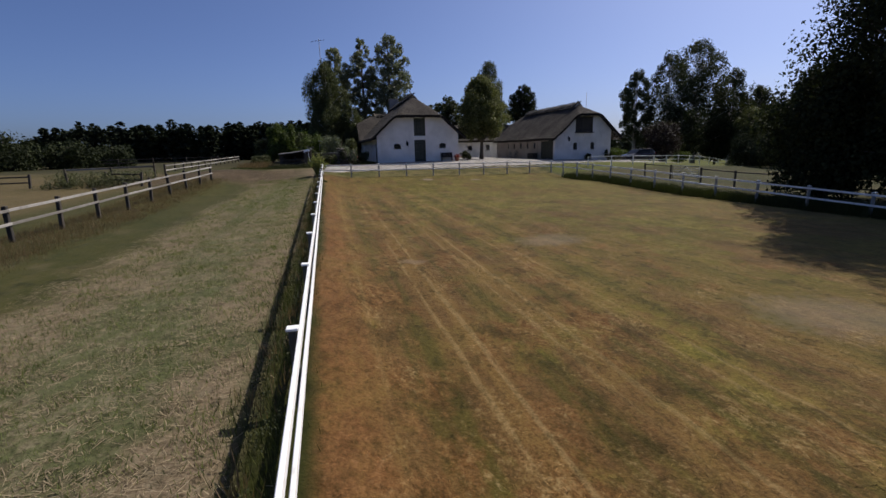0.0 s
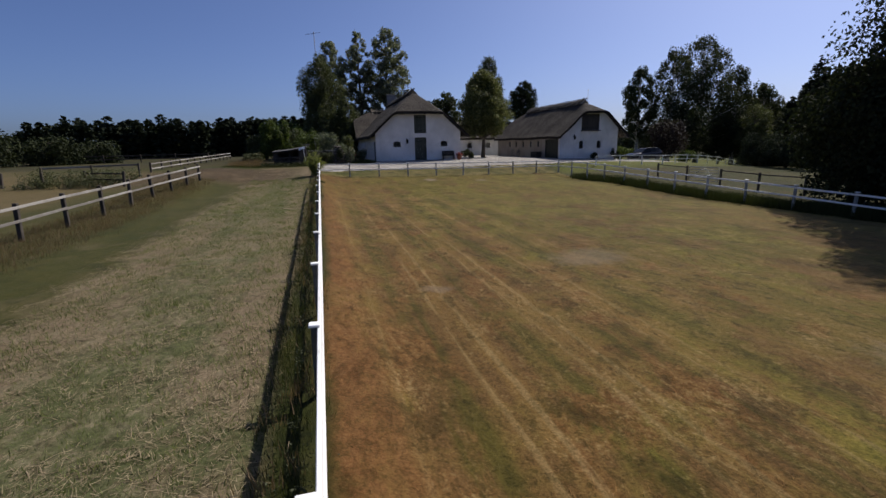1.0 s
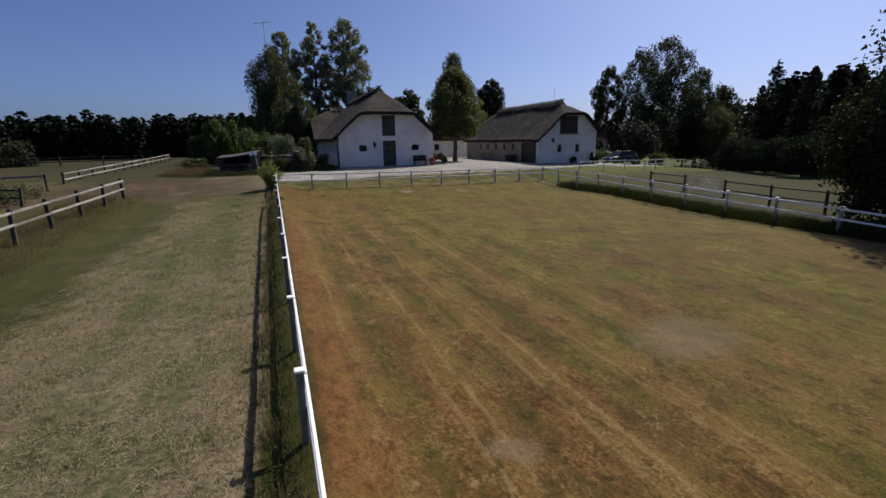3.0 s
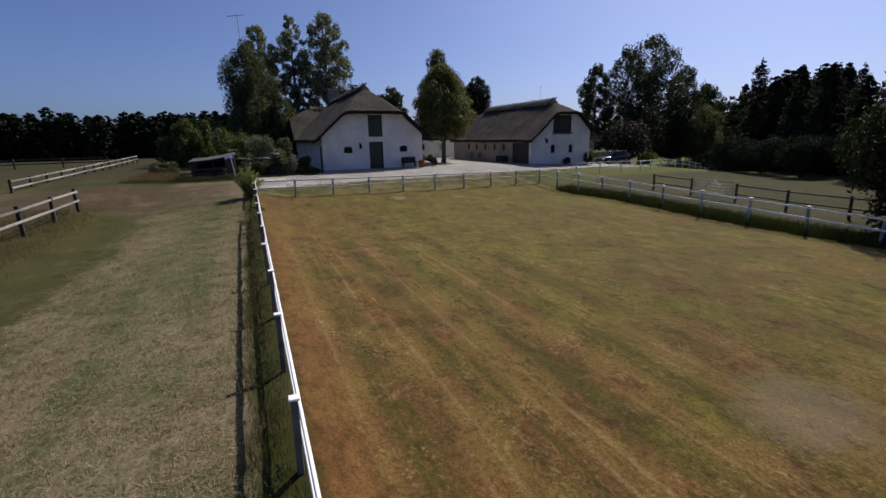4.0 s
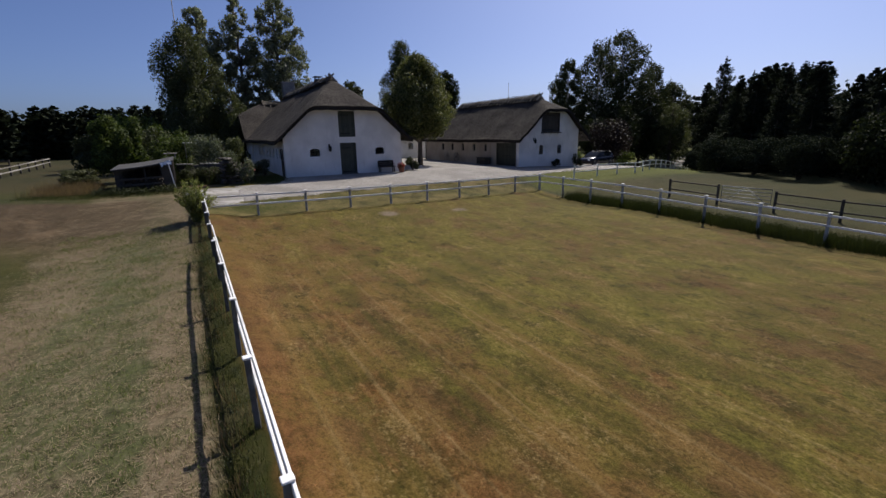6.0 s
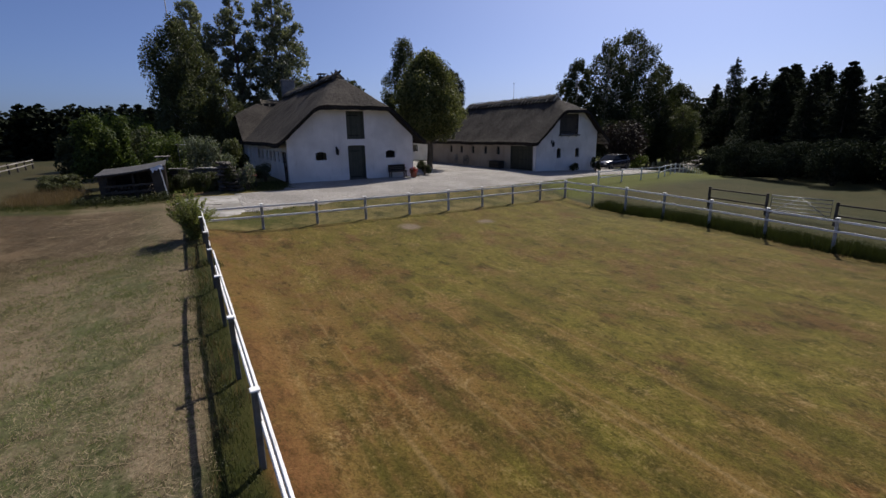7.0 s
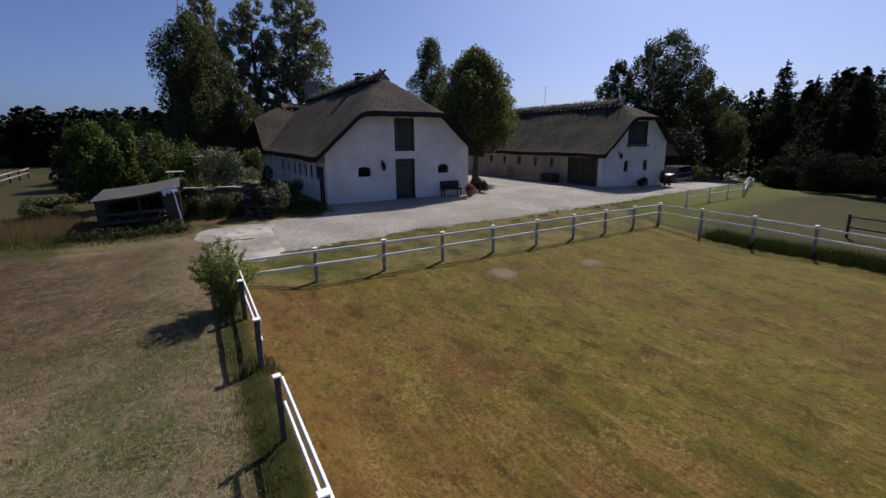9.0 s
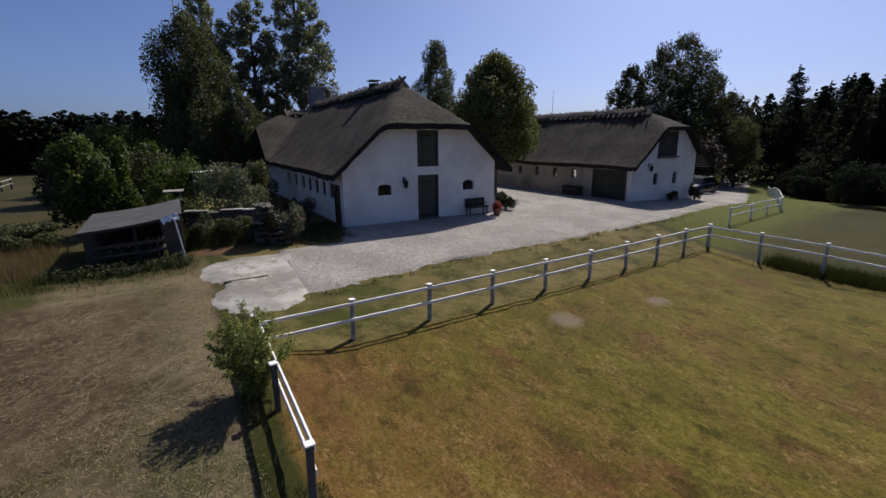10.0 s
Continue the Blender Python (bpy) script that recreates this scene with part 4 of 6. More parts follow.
def farmhouse():
    h = thing("farmhouse", "long white farmhouse with half-hipped grey thatched roof", "house", "thatched farm buildings")
    x0, x1, yg, base = 5.1, 13.72, 42.0, 2.2
    xc, half, eave, ridge, hip = 9.45, 5.0, 4.88, 9.5, 7.28
    thatch_roof(xc, half, 41.36, 61.5, eave, ridge, hip, 3.35, ridge + 2.0, 1.0, h, seed=2)
    u = under_roof(half, eave, ridge, hip)
    g = (x0, yg, base)
    holes = [(6.82 - x0, 7.52 - x0, 3.90, 4.42, 0.10), (11.64 - x0, 12.34 - x0, 3.88, 4.40, 0.10), (9.0 - x0, 10.12 - x0, 2.4, 4.74, 0.0), (9.0 - x0, 10.14 - x0, 5.18, 6.92, 0.0)]
    wall("gable_wall", g, (1, 0, 0), (0, -1, 0), base, lambda s: u(x0 + s - xc), x1 - x0, holes, PLASTER, h, cuts=[0.6, 1.2, 1.8, 2.4, 3.0, 3.6, 5.6, 6.2, 7.4, 7.9, 8.4])
    window(g, (1, 0, 0), (0, -1, 0), holes[0], h, (2, 1), True)
    window(g, (1, 0, 0), (0, -1, 0), holes[1], h, (2, 1), True)
    board_door("door", g, (1, 0, 0), (0, -1, 0), *holes[2][:4], 6, DOORGREEN, h, "closed dark green boarded door")
    board_door("loft_hatch", g, (1, 0, 0), (0, -1, 0), *holes[3][:4], 6, DOORGREEN, h, "closed dark green boarded loft hatch")
    beam("door_step", (9.0, 41.85, lz(9.5, 41.9) + 0.03), (10.12, 41.85, lz(9.5, 41.9) + 0.03), 0.34, 0.10, BRICKSTONE, h, up=(0, 0, 1))
    s = (x0, yg + 0.36, base)
    ys = [43.85, 45.2, 46.55, 48.0, 49.5, 51.4, 53.4]
    sh = [(y - 0.42 - s[1], y + 0.42 - s[1], 3.72, 4.50, 0.08) for y in ys]
    dh = (0.0 + 0.12, 1.0, 2.4, 4.42, 0.0)
    wall("side_wall", s, (0, 1, 0), (-1, 0, 0), base, lambda v: 4.95, 15.5, sh + [dh], PLASTER, h)
    for q in sh:
        window(s, (0, 1, 0), (-1, 0, 0), q, h, (1, 1), True)
    board_door("side_door", s, (0, 1, 0), (-1, 0, 0), *dh[:4], 5, BROWNDOOR, h, "closed dark side door near the corner")
    wall("side_wall", (x1, yg + 0.36, base), (0, 1, 0), (1, 0, 0), base, lambda v: 4.95, 15.5, [], PLASTER, h)
    ridge_dressing(xc, 44.7, 61.0, ridge + 0.06, h, False, 0.75, 5)
    # crossed finial boards over the hip
    for k in (-1, 1):
        beam("finial", (xc - k * 0.20, 44.45, ridge + 0.22), (xc + k * 0.42, 44.50, ridge - 0.35), 0.06, 0.13, STICK, h)
    # rear cross wing
    thatch_roof(62.0, 4.7, 4.4, 14.4, 5.0, 8.85, 7.45, 2.6, 7.45, 2.6, h, turn=True, seed=8)
    ridge_dressing(62.0, 7.0, 11.8, 8.88, h, True, 0.62, 11)
    uw = under_roof(4.7, 5.0, 8.85, 7.45)
    wh = [(2.2, 2.9, 5.3, 6.1, 0.0), (3.6, 4.3, 3.6, 4.4, 0.0), (6.2, 6.9, 3.6, 4.4, 0.0)]
    w0 = (4.97, 66.1, base)
    wall("gable_wall", w0, (0, -1, 0), (-1, 0, 0), base, lambda v: uw(66.1 - v - 62.0), 8.2, wh, PLASTER, h, cuts=[1.0, 1.8, 3.2, 5.0, 5.6, 7.2])
    for q in wh:
        window(w0, (0, -1, 0), (-1, 0, 0), q, h, (1, 1), True)
    wall("side_wall", (5.3, 57.9, base), (1, 0, 0), (0, -1, 0), base, lambda v: 4.95, 8.4, [], PLASTER, h)
    wall("side_wall", (13.7, 66.1, base), (-1, 0, 0), (0, 1, 0), base, lambda v: 4.95, 8.4, [], PLASTER, h)
    # chimneys
    ch = box("chimney", (10.1, 63.3, 9.6), (1.25, 0.8, 2.7), SHADEPLASTER, h, c=0.03, label="broad grey plastered chimney")
    box("chimney_cap", (0, 0, 1.40), (1.38, 0.94, 0.12), SHADEPLASTER, ch, c=0.02)
    c2 = box("chimney", (xc, 48.4, 9.45), (0.45, 0.5, 0.6), BRICKSTONE, h, c=0.02, label="small dark chimney with a flat cover")
    box("chimney_cap", (0, 0, 0.47), (0.62, 0.72, 0.05), BLACKIRON, c2, c=0.01)
    for a in (-0.22, 0.22):
        for b in (-0.25, 0.25):
            box("cap_leg", (a * 0.75, b * 0.75, 0.37), (0.05, 0.05, 0.18), BLACKIRON, c2, c=0.005)
    return h


farmhouse()


def barn():
    h = thing("barn", "white barn with half-hipped thatched roof and dark garage door", "barn", "thatched farm buildings")
    x0, x1, yg, base = 24.78, 31.85, 41.5, 2.0
    xc, half, eave, ridge, hip = 28.75, 4.3, 4.50, 8.5, 7.24
    thatch_roof(xc, half, 41.02, 60.0, eave, ridge, hip, 2.7, 7.2, 2.7, h, seed=4)
    u = under_roof(half, eave, ridge, hip)
    g = (x0, yg, base)
    holes = [(27.08 - x0, 27.58 - x0, 3.28, 4.12, 0.14), (29.26 - x0, 29.76 - x0, 3.28, 4.10, 0.14), (27.32 - x0, 29.42 - x0, 5.22, 6.88, 0.0)]
    wall("gable_wall", g, (1, 0, 0), (0, -1, 0), base, lambda s: u(x0 + s - xc), x1 - x0, holes, PLASTER, h, cuts=[0.5, 1.0, 1.5, 1.9, 5.2, 5.8, 6.4, 6.8])
    window(g, (1, 0, 0), (0, -1, 0), holes[0], h, (1, 1), True)
    window(g, (1, 0, 0), (0, -1, 0), holes[1], h, (1, 1), True)
    board_door("loft_hatch", g, (1, 0, 0), (0, -1, 0), *holes[2][:4], 5, BROWNDOOR, h, "closed dark brown boarded loft hatch")
    beam("hatch_sill", (27.22, 41.40, 5.16), (29.52, 41.40, 5.16), 0.24, 0.10, STICK, h)
    for x in (27.5, 28.4, 29.25):
        beam("sill_bracket", (x, 41.42, 5.02), (x, 41.42, 5.12), 0.14, 0.16, FRAMEWHITE, h, up=(0, -1, 0))
    s = (x0, yg + 0.36, base)
    ys = [46.68, 48.68, 50.8, 52.95, 55.0]
    sh = [(y - 0.24 - s[1], y + 0.24 - s[1], 3.52, 4.27, 0.16) for y in ys]
    dh = (0.10, 2.95, 2.1, 4.30, 0.0)
    wall("side_wall", s, (0, 1, 0), (-1, 0, 0), base, lambda v: 4.55, 17.5, sh + [dh], SHADELIME, h)
    for q in sh:
        window(s, (0, 1, 0), (-1, 0, 0), q, h, (1, 1), True)
    board_door("garage_door", s, (0, 1, 0), (-1, 0, 0), *dh[:4], 14, OLIVEDOOR, h, "closed dark olive boarded double door", 3)
    wall("side_wall", (x1, yg + 0.36, base), (0, 1, 0), (1, 0, 0), base, lambda v: 4.55, 17.5, [], PLASTER, h)
    wall("gable_wall", (x1, 59.4, base), (-1, 0, 0), (0, 1, 0), base, lambda s2: u(x1 - s2 - xc), x1 - x0, [], PLASTER, h, cuts=[1, 2, 3, 4, 5, 6])
    ridge_dressing(xc, 43.6, 57.4, ridge + 0.06, h, False, 0.55, 21, 0.70)
    # bare roof laths under the wide east overhang
    for k in range(8):
        d = 3.25 + 0.13 * k
        z = eave + (ridge - eave) / half * (half - d) - 0.29
        beam("roof_lath", (xc + d, 41.06, z), (xc + d, 42.4, z), 0.07, 0.035, LATH, h, c=0.004)
    for k in (-1, 1):
        beam("finial", (xc - k * 0.22, 43.40, ridge + 0.24), (xc + k * 0.45, 43.45, ridge - 0.40), 0.07, 0.13, GREYWOOD, h)
    return h


barn()


def rear_wing():
    h = thing("stable_wing", "low white stable closing the far side of the yard", "stable", "thatched farm buildings")
    thatch_roof(67.5, 4.2, 13.9, 34.5, 4.75, 7.6, 6.6, 2.2, 6.6, 2.2, h, turn=True, seed=15, cell=0.35)
    s = (14.4, 63.9, 2.1)
    sh = [(k * 3.0 + 1.2, k * 3.0 + 1.9, 3.4, 4.2, 0.12) for k in range(6)]
    wall("side_wall", s, (1, 0, 0), (0, -1, 0), 2.1, lambda v: 4.65, 19.5, sh, PLASTER, h)
    for q in sh:
        window(s, (1, 0, 0), (0, -1, 0), q, h, (1, 1), True)
    wall("side_wall", (33.9, 71.1, 2.1), (-1, 0, 0), (0, 1, 0), 2.1, lambda v: 4.65, 19.5, [], PLASTER, h)
    for x, n in ((14.4, -1), (33.9, 1)):
        wall("end_wall", (x, 63.9 if n < 0 else 71.1, 2.1), (0, 1 if n < 0 else -1, 0), (n, 0, 0), 2.1, lambda v: 4.7 + 1.7 * (1 - abs(v - 3.6) / 3.6), 7.2, [], PLASTER, h, cuts=[1.8, 3.6, 5.4])
    return h


rear_wing()


# ---- things in the yard ----
def wall_lamp(x, y, z, n):
    l = thing("wall_lamp", "black iron wall lantern on the white gable", "lamp", "wall lanterns")
    tube("arm", [(x, y, z + 0.18), (x, y - 0.16, z + 0.26), (x, y - 0.26, z + 0.20)], 0.018, BLACKIRON, l)
    box("backplate", (x, y - 0.015, z + 0.12), (0.09, 0.025, 0.30), BLACKIRON, l, c=0.006)
    part("lantern", *lathe([(0.03, -0.26), (0.09, -0.22), (0.115, 0.02), (0.13, 0.05), (0.05, 0.14), (0.015, 0.18)], 8, (x, y - 0.26, z)), BLACKIRON, l, "dark lantern body")
    return l


wall_lamp(8.18, 42.0, 4.45, 0)
wall_lamp(26.40, 41.5, 4.50, 0)


def bench(x0, x1, y, z):
    b = thing("bench", "dark wooden bench against the white gable", "bench")
    for k in range(3):
        beam("seat_slat", (x0, y - 0.42 + k * 0.15, z + 0.42), (x1, y - 0.42 + k * 0.15, z + 0.42), 0.13, 0.08, DARKWOOD, b)
    for k in range(3):
        beam("back_slat", (x0, y - 0.06, z + 0.50 + k * 0.145), (x1, y - 0.06, z + 0.50 + k * 0.145), 0.05, 0.135, DARKWOOD, b)
    for x in (x0 + 0.08, x1 - 0.08):
        for yy, h in ((y - 0.42, 0.42), (y - 0.10, 0.80)):
            beam("leg", (x, yy, z - 0.02), (x, yy, z + h), 0.06, 0.06, DARKWOOD, b, up=(1, 0, 0))
        beam("armrest", (x, y - 0.46, z + 0.62), (x, y - 0.08, z + 0.62), 0.06, 0.035, DARKWOOD, b)
    return b


bench(11.72, 12.98, 41.95, lz(12.3, 41.7) + 0.03)


def leaves_mesh(P, N, size, rng, long=1.0, droop=0.0):
    """Small pointed leaf faces at points P, turned roughly along normals N."""
    n = len(P)
    size = size * rng.uniform(0.6, 1.3, (n, 1))
    R = rng.normal(size=(n, 3))
    N = N + rng.normal(size=(n, 3)) * 0.7
    N /= np.linalg.norm(N, axis=1, keepdims=True) + 1e-9
    A = np.cross(N, R)
    A[:, 2] -= droop * np.linalg.norm(A, axis=1)
    A /= np.linalg.norm(A, axis=1, keepdims=True) + 1e-9
    B = np.cross(N, A)
    B /= np.linalg.norm(B, axis=1, keepdims=True) + 1e-9
    fold = N * size * 0.12
    V = np.stack([P - A * size * long, P - B * size * 0.55 + fold, P + A * size * long, P + B * size * 0.55 + fold], 1).reshape(-1, 3)
    F = np.arange(n * 4).reshape(n, 4)
    return V, F


def clump_points(centres, radii, n, rng, shell=0.55):
    """Points in ellipsoid clumps, mostly near their outsides, with outward normals."""
    centres, radii = np.asarray(centres, float), np.asarray(radii, float)
    vol = np.prod(radii, axis=1) ** 0.72
    k = rng.choice(len(centres), n, p=vol / vol.sum())
    d = rng.normal(size=(n, 3))
    d /= np.linalg.norm(d, axis=1, keepdims=True)
    r = shell + (1 - shell) * rng.random((n, 1)) ** 0.6
    r = r * (1 + 0.10 * rng.normal(size=(n, 1)).clip(-1.5, 1.5))
    return centres[k] + d * r * radii[k], d


def shrub(name, label, category, x, y, r, h, material, n, size, seed, group="", petals=None, z=None, squash=1.0, lump=1.0):
    """A bush: short stems and several leafy clumps."""
    rng = np.random.default_rng(seed)
    z = lz(x, y) if z is None else z
    s = thing(name, label, category, group, at=(x, y, z))
    V, F = [], []
    stems = []
    for k in range(5):
        a = rng.uniform(0, 6.28)
        stems.append(tube_mesh([(0.05 * math.cos(a), 0.05 * math.sin(a), -0.05), (r * 0.25 * math.cos(a), r * 0.25 * math.sin(a), h * 0.4), (r * 0.5 * math.cos(a), r * 0.5 * math.sin(a), h * 0.75)],
                               [0.03 + 0.012 * h, 0.02 + 0.006 * h, 0.01], 6))
    part("stems", *join(*stems), BARK, s, smooth=True)
    m = int((9 + r * h * 1.2) / lump ** 1.6)
    C = []
    for k in range(m):
        a, q = rng.uniform(0, 6.28), math.sqrt(rng.random()) * 0.66
        zz = h * rng.uniform(0.22, 0.78)
        shrink = 1 - 0.55 * max(0, zz / h - 0.45)
        C.append((r * q * math.cos(a) * shrink, r * q * math.sin(a) * shrink * squash, zz))
    C = np.array(C)
    R = lump * np.stack([rng.uniform(0.26, 0.46, m) * r, rng.uniform(0.26, 0.46, m) * r, rng.uniform(0.16, 0.28, m) * h], 1)
    P, N = clump_points(C, R, n, rng)
    P[:, 2] = np.maximum(P[:, 2], 0.02)
    big_part("foliage", *leaves_mesh(P, N, size, rng), material, s)
    if petals:
        keep = rng.random(n) < petals[1]
        Q = P[keep] + N[keep] * 0.04
        tagged(big_part("flowers", *leaves_mesh(Q, N[keep], petals[2], rng), petals[0], s), kind="stuff")
    return s


def shoot_bush(name, label, category, x, y, r, h, material, shoots, leaves, size, seed):
    """A bush of thin arching shoots, leafy from low down to their tips."""
    rng = np.random.default_rng(seed)
    b = thing(name, label, category, at=(x, y, lz(x, y)))
    wood, P, N = [], [], []
    for k in range(shoots):
        a, f = rng.uniform(0, 6.28), math.sqrt(rng.random())
        top = h * rng.uniform(0.55, 1.0) * (1 - 0.42 * f ** 2)
        d = np.array([math.cos(a), math.sin(a), 0.0])
        u = np.linspace(0, 1, 6)[:, None]
        bow = d * (0.06 + r * f * u ** 1.6) + np.array([0, 0, 1.0]) * (top * (1.18 * u - 0.18 * u ** 3)) + rng.normal(0, 0.03, (6, 3)) * u
        wood.append(tube_mesh([tuple(p) for p in bow], [0.016, 0.013, 0.011, 0.009, 0.006, 0.003], 5))
        n = int(leaves * rng.uniform(0.6, 1.3))
        q = rng.uniform(0.05, 1.0, n) ** 0.85 * 5
        i = np.minimum(q.astype(int), 4)
        c = bow[i] + (bow[i + 1] - bow[i]) * (q - i)[:, None]
        away = rng.normal(size=(n, 3))
        P.append(c + away * 0.075 * (1.35 - q / 5)[:, None])
        N.append(away + np.array([0, 0, 0.8]))
    part("stems", *join(*wood), BARK, b, smooth=True)
    P, N = np.concatenate(P), np.concatenate(N)
    P[:, 2] = np.maximum(P[:, 2], 0.02)
    big_part("foliage", *leaves_mesh(P, N, size, rng), material, b)
    return b


def flower_pot(x, y, r, seed):
    z = lz(x, y) + 0.03
    p = thing("flower_pot", "terracotta pot full of red flowers", "flower pot", at=(x, y, z))
    part("pot", *lathe([(0.14, 0), (0.17, 0.02), (0.23, 0.30), (0.26, 0.31), (0.26, 0.37), (0.22, 0.37), (0.20, 0.33)], 18), TERRACOTTA, p, smooth=False)
    rng = np.random.default_rng(seed)
    P, N = clump_points([(0, 0, 0.52), (0.1, 0.05, 0.45), (-0.1, -0.06, 0.46)], [(r, r, 0.2)] * 3, 500, rng, 0.3)
    big_part("leaves", *leaves_mesh(P, N, 0.035, rng), LEAF, p)
    P, N = clump_points([(0, 0, 0.54), (0.1, 0.05, 0.48), (-0.1, -0.06, 0.48)], [(r, r, 0.2)] * 3, 420, rng, 0.85)
    tagged(big_part("flowers", *leaves_mesh(P, N, 0.035, rng), PINK, p), kind="stuff")
    return p


flower_pot(13.30, 41.15, 0.24, 31)
shrub("box_shrub", "clipped rounded green shrub by the gable corner", "shrub", 14.75, 42.3, 0.62, 1.15, LEAF, 2600, 0.05, 41)
shrub("box_shrub", "dark green shrub at the foot of the barn gable", "shrub", 28.6, 41.0, 0.55, 0.75, LEAF_DARK, 1200, 0.05, 42, "shrubs at the barn")
shrub("box_shrub", "taller dark green shrub at the barn corner", "shrub", 31.2, 40.9, 0.55, 1.35, LEAF_DARK, 1500, 0.05, 43, "shrubs at the barn")
shrub("rose_shrub", "pink-flowered shrub under the yard tree", "shrub", 16.9, 50.5, 0.7, 0.9, LEAF, 1200, 0.05, 44, petals=(BLOSSOM, 0.15, 0.05))


def trough(x, y, z):
    t = thing("log_box", "dark wooden box by the barn wall", "box")
    for k in range(3):
        beam("board", (x - 0.3, y - 0.75, z + 0.12 + 0.2 * k), (x - 0.3, y + 0.75, z + 0.12 + 0.2 * k), 0.04, 0.18, DARKWOOD, t)
        beam("board", (x + 0.25, y - 0.75, z + 0.12 + 0.2 * k), (x + 0.25, y + 0.75, z + 0.12 + 0.2 * k), 0.04, 0.18, DARKWOOD, t)
    for yy in (y - 0.73, y + 0.73):
        box("end_panel", (x - 0.02, yy, z + 0.32), (0.52, 0.04, 0.6), DARKWOOD, t, c=0.006)
    box("lid", (x - 0.02, y, z + 0.655), (0.68, 1.6, 0.04), DARKWOOD, t, c=0.008)
    return t


trough(24.35, 46.3, lz(24.3, 46.3) + 0.02)


def cart_wheel(x, y, z, r):
    w = thing("cart_wheel", "old wooden cart wheel leaning on the barn wall", "wheel", "old cart wheels")
    n = 20
    def rim(rr):
        return [(x, y + rr * math.cos(2 * math.pi * k / n), z + r + rr * math.sin(2 * math.pi * k / n)) for k in range(n + 1)]
    tube("rim", rim(r - 0.04), 0.045, GREYWOOD, w, 6)
    part("hub", *tube_mesh([(x - 0.12, y, z + r), (x + 0.12, y, z + r)], [0.10, 0.10], 10), GREYWOOD, w)
    for k in range(10):
        a = 2 * math.pi * k / 10
        tube("spoke", [(x, y + 0.08 * math.cos(a), z + r + 0.08 * math.sin(a)), (x, y + (r - 0.06) * math.cos(a), z + r + (r - 0.06) * math.sin(a))], 0.022, GREYWOOD, w, 6)
    return w


cart_wheel(24.62, 51.9, lz(24.6, 51.9) + 0.02, 0.52)
cart_wheel(24.62, 53.9, lz(24.6, 53.9) + 0.02, 0.52)


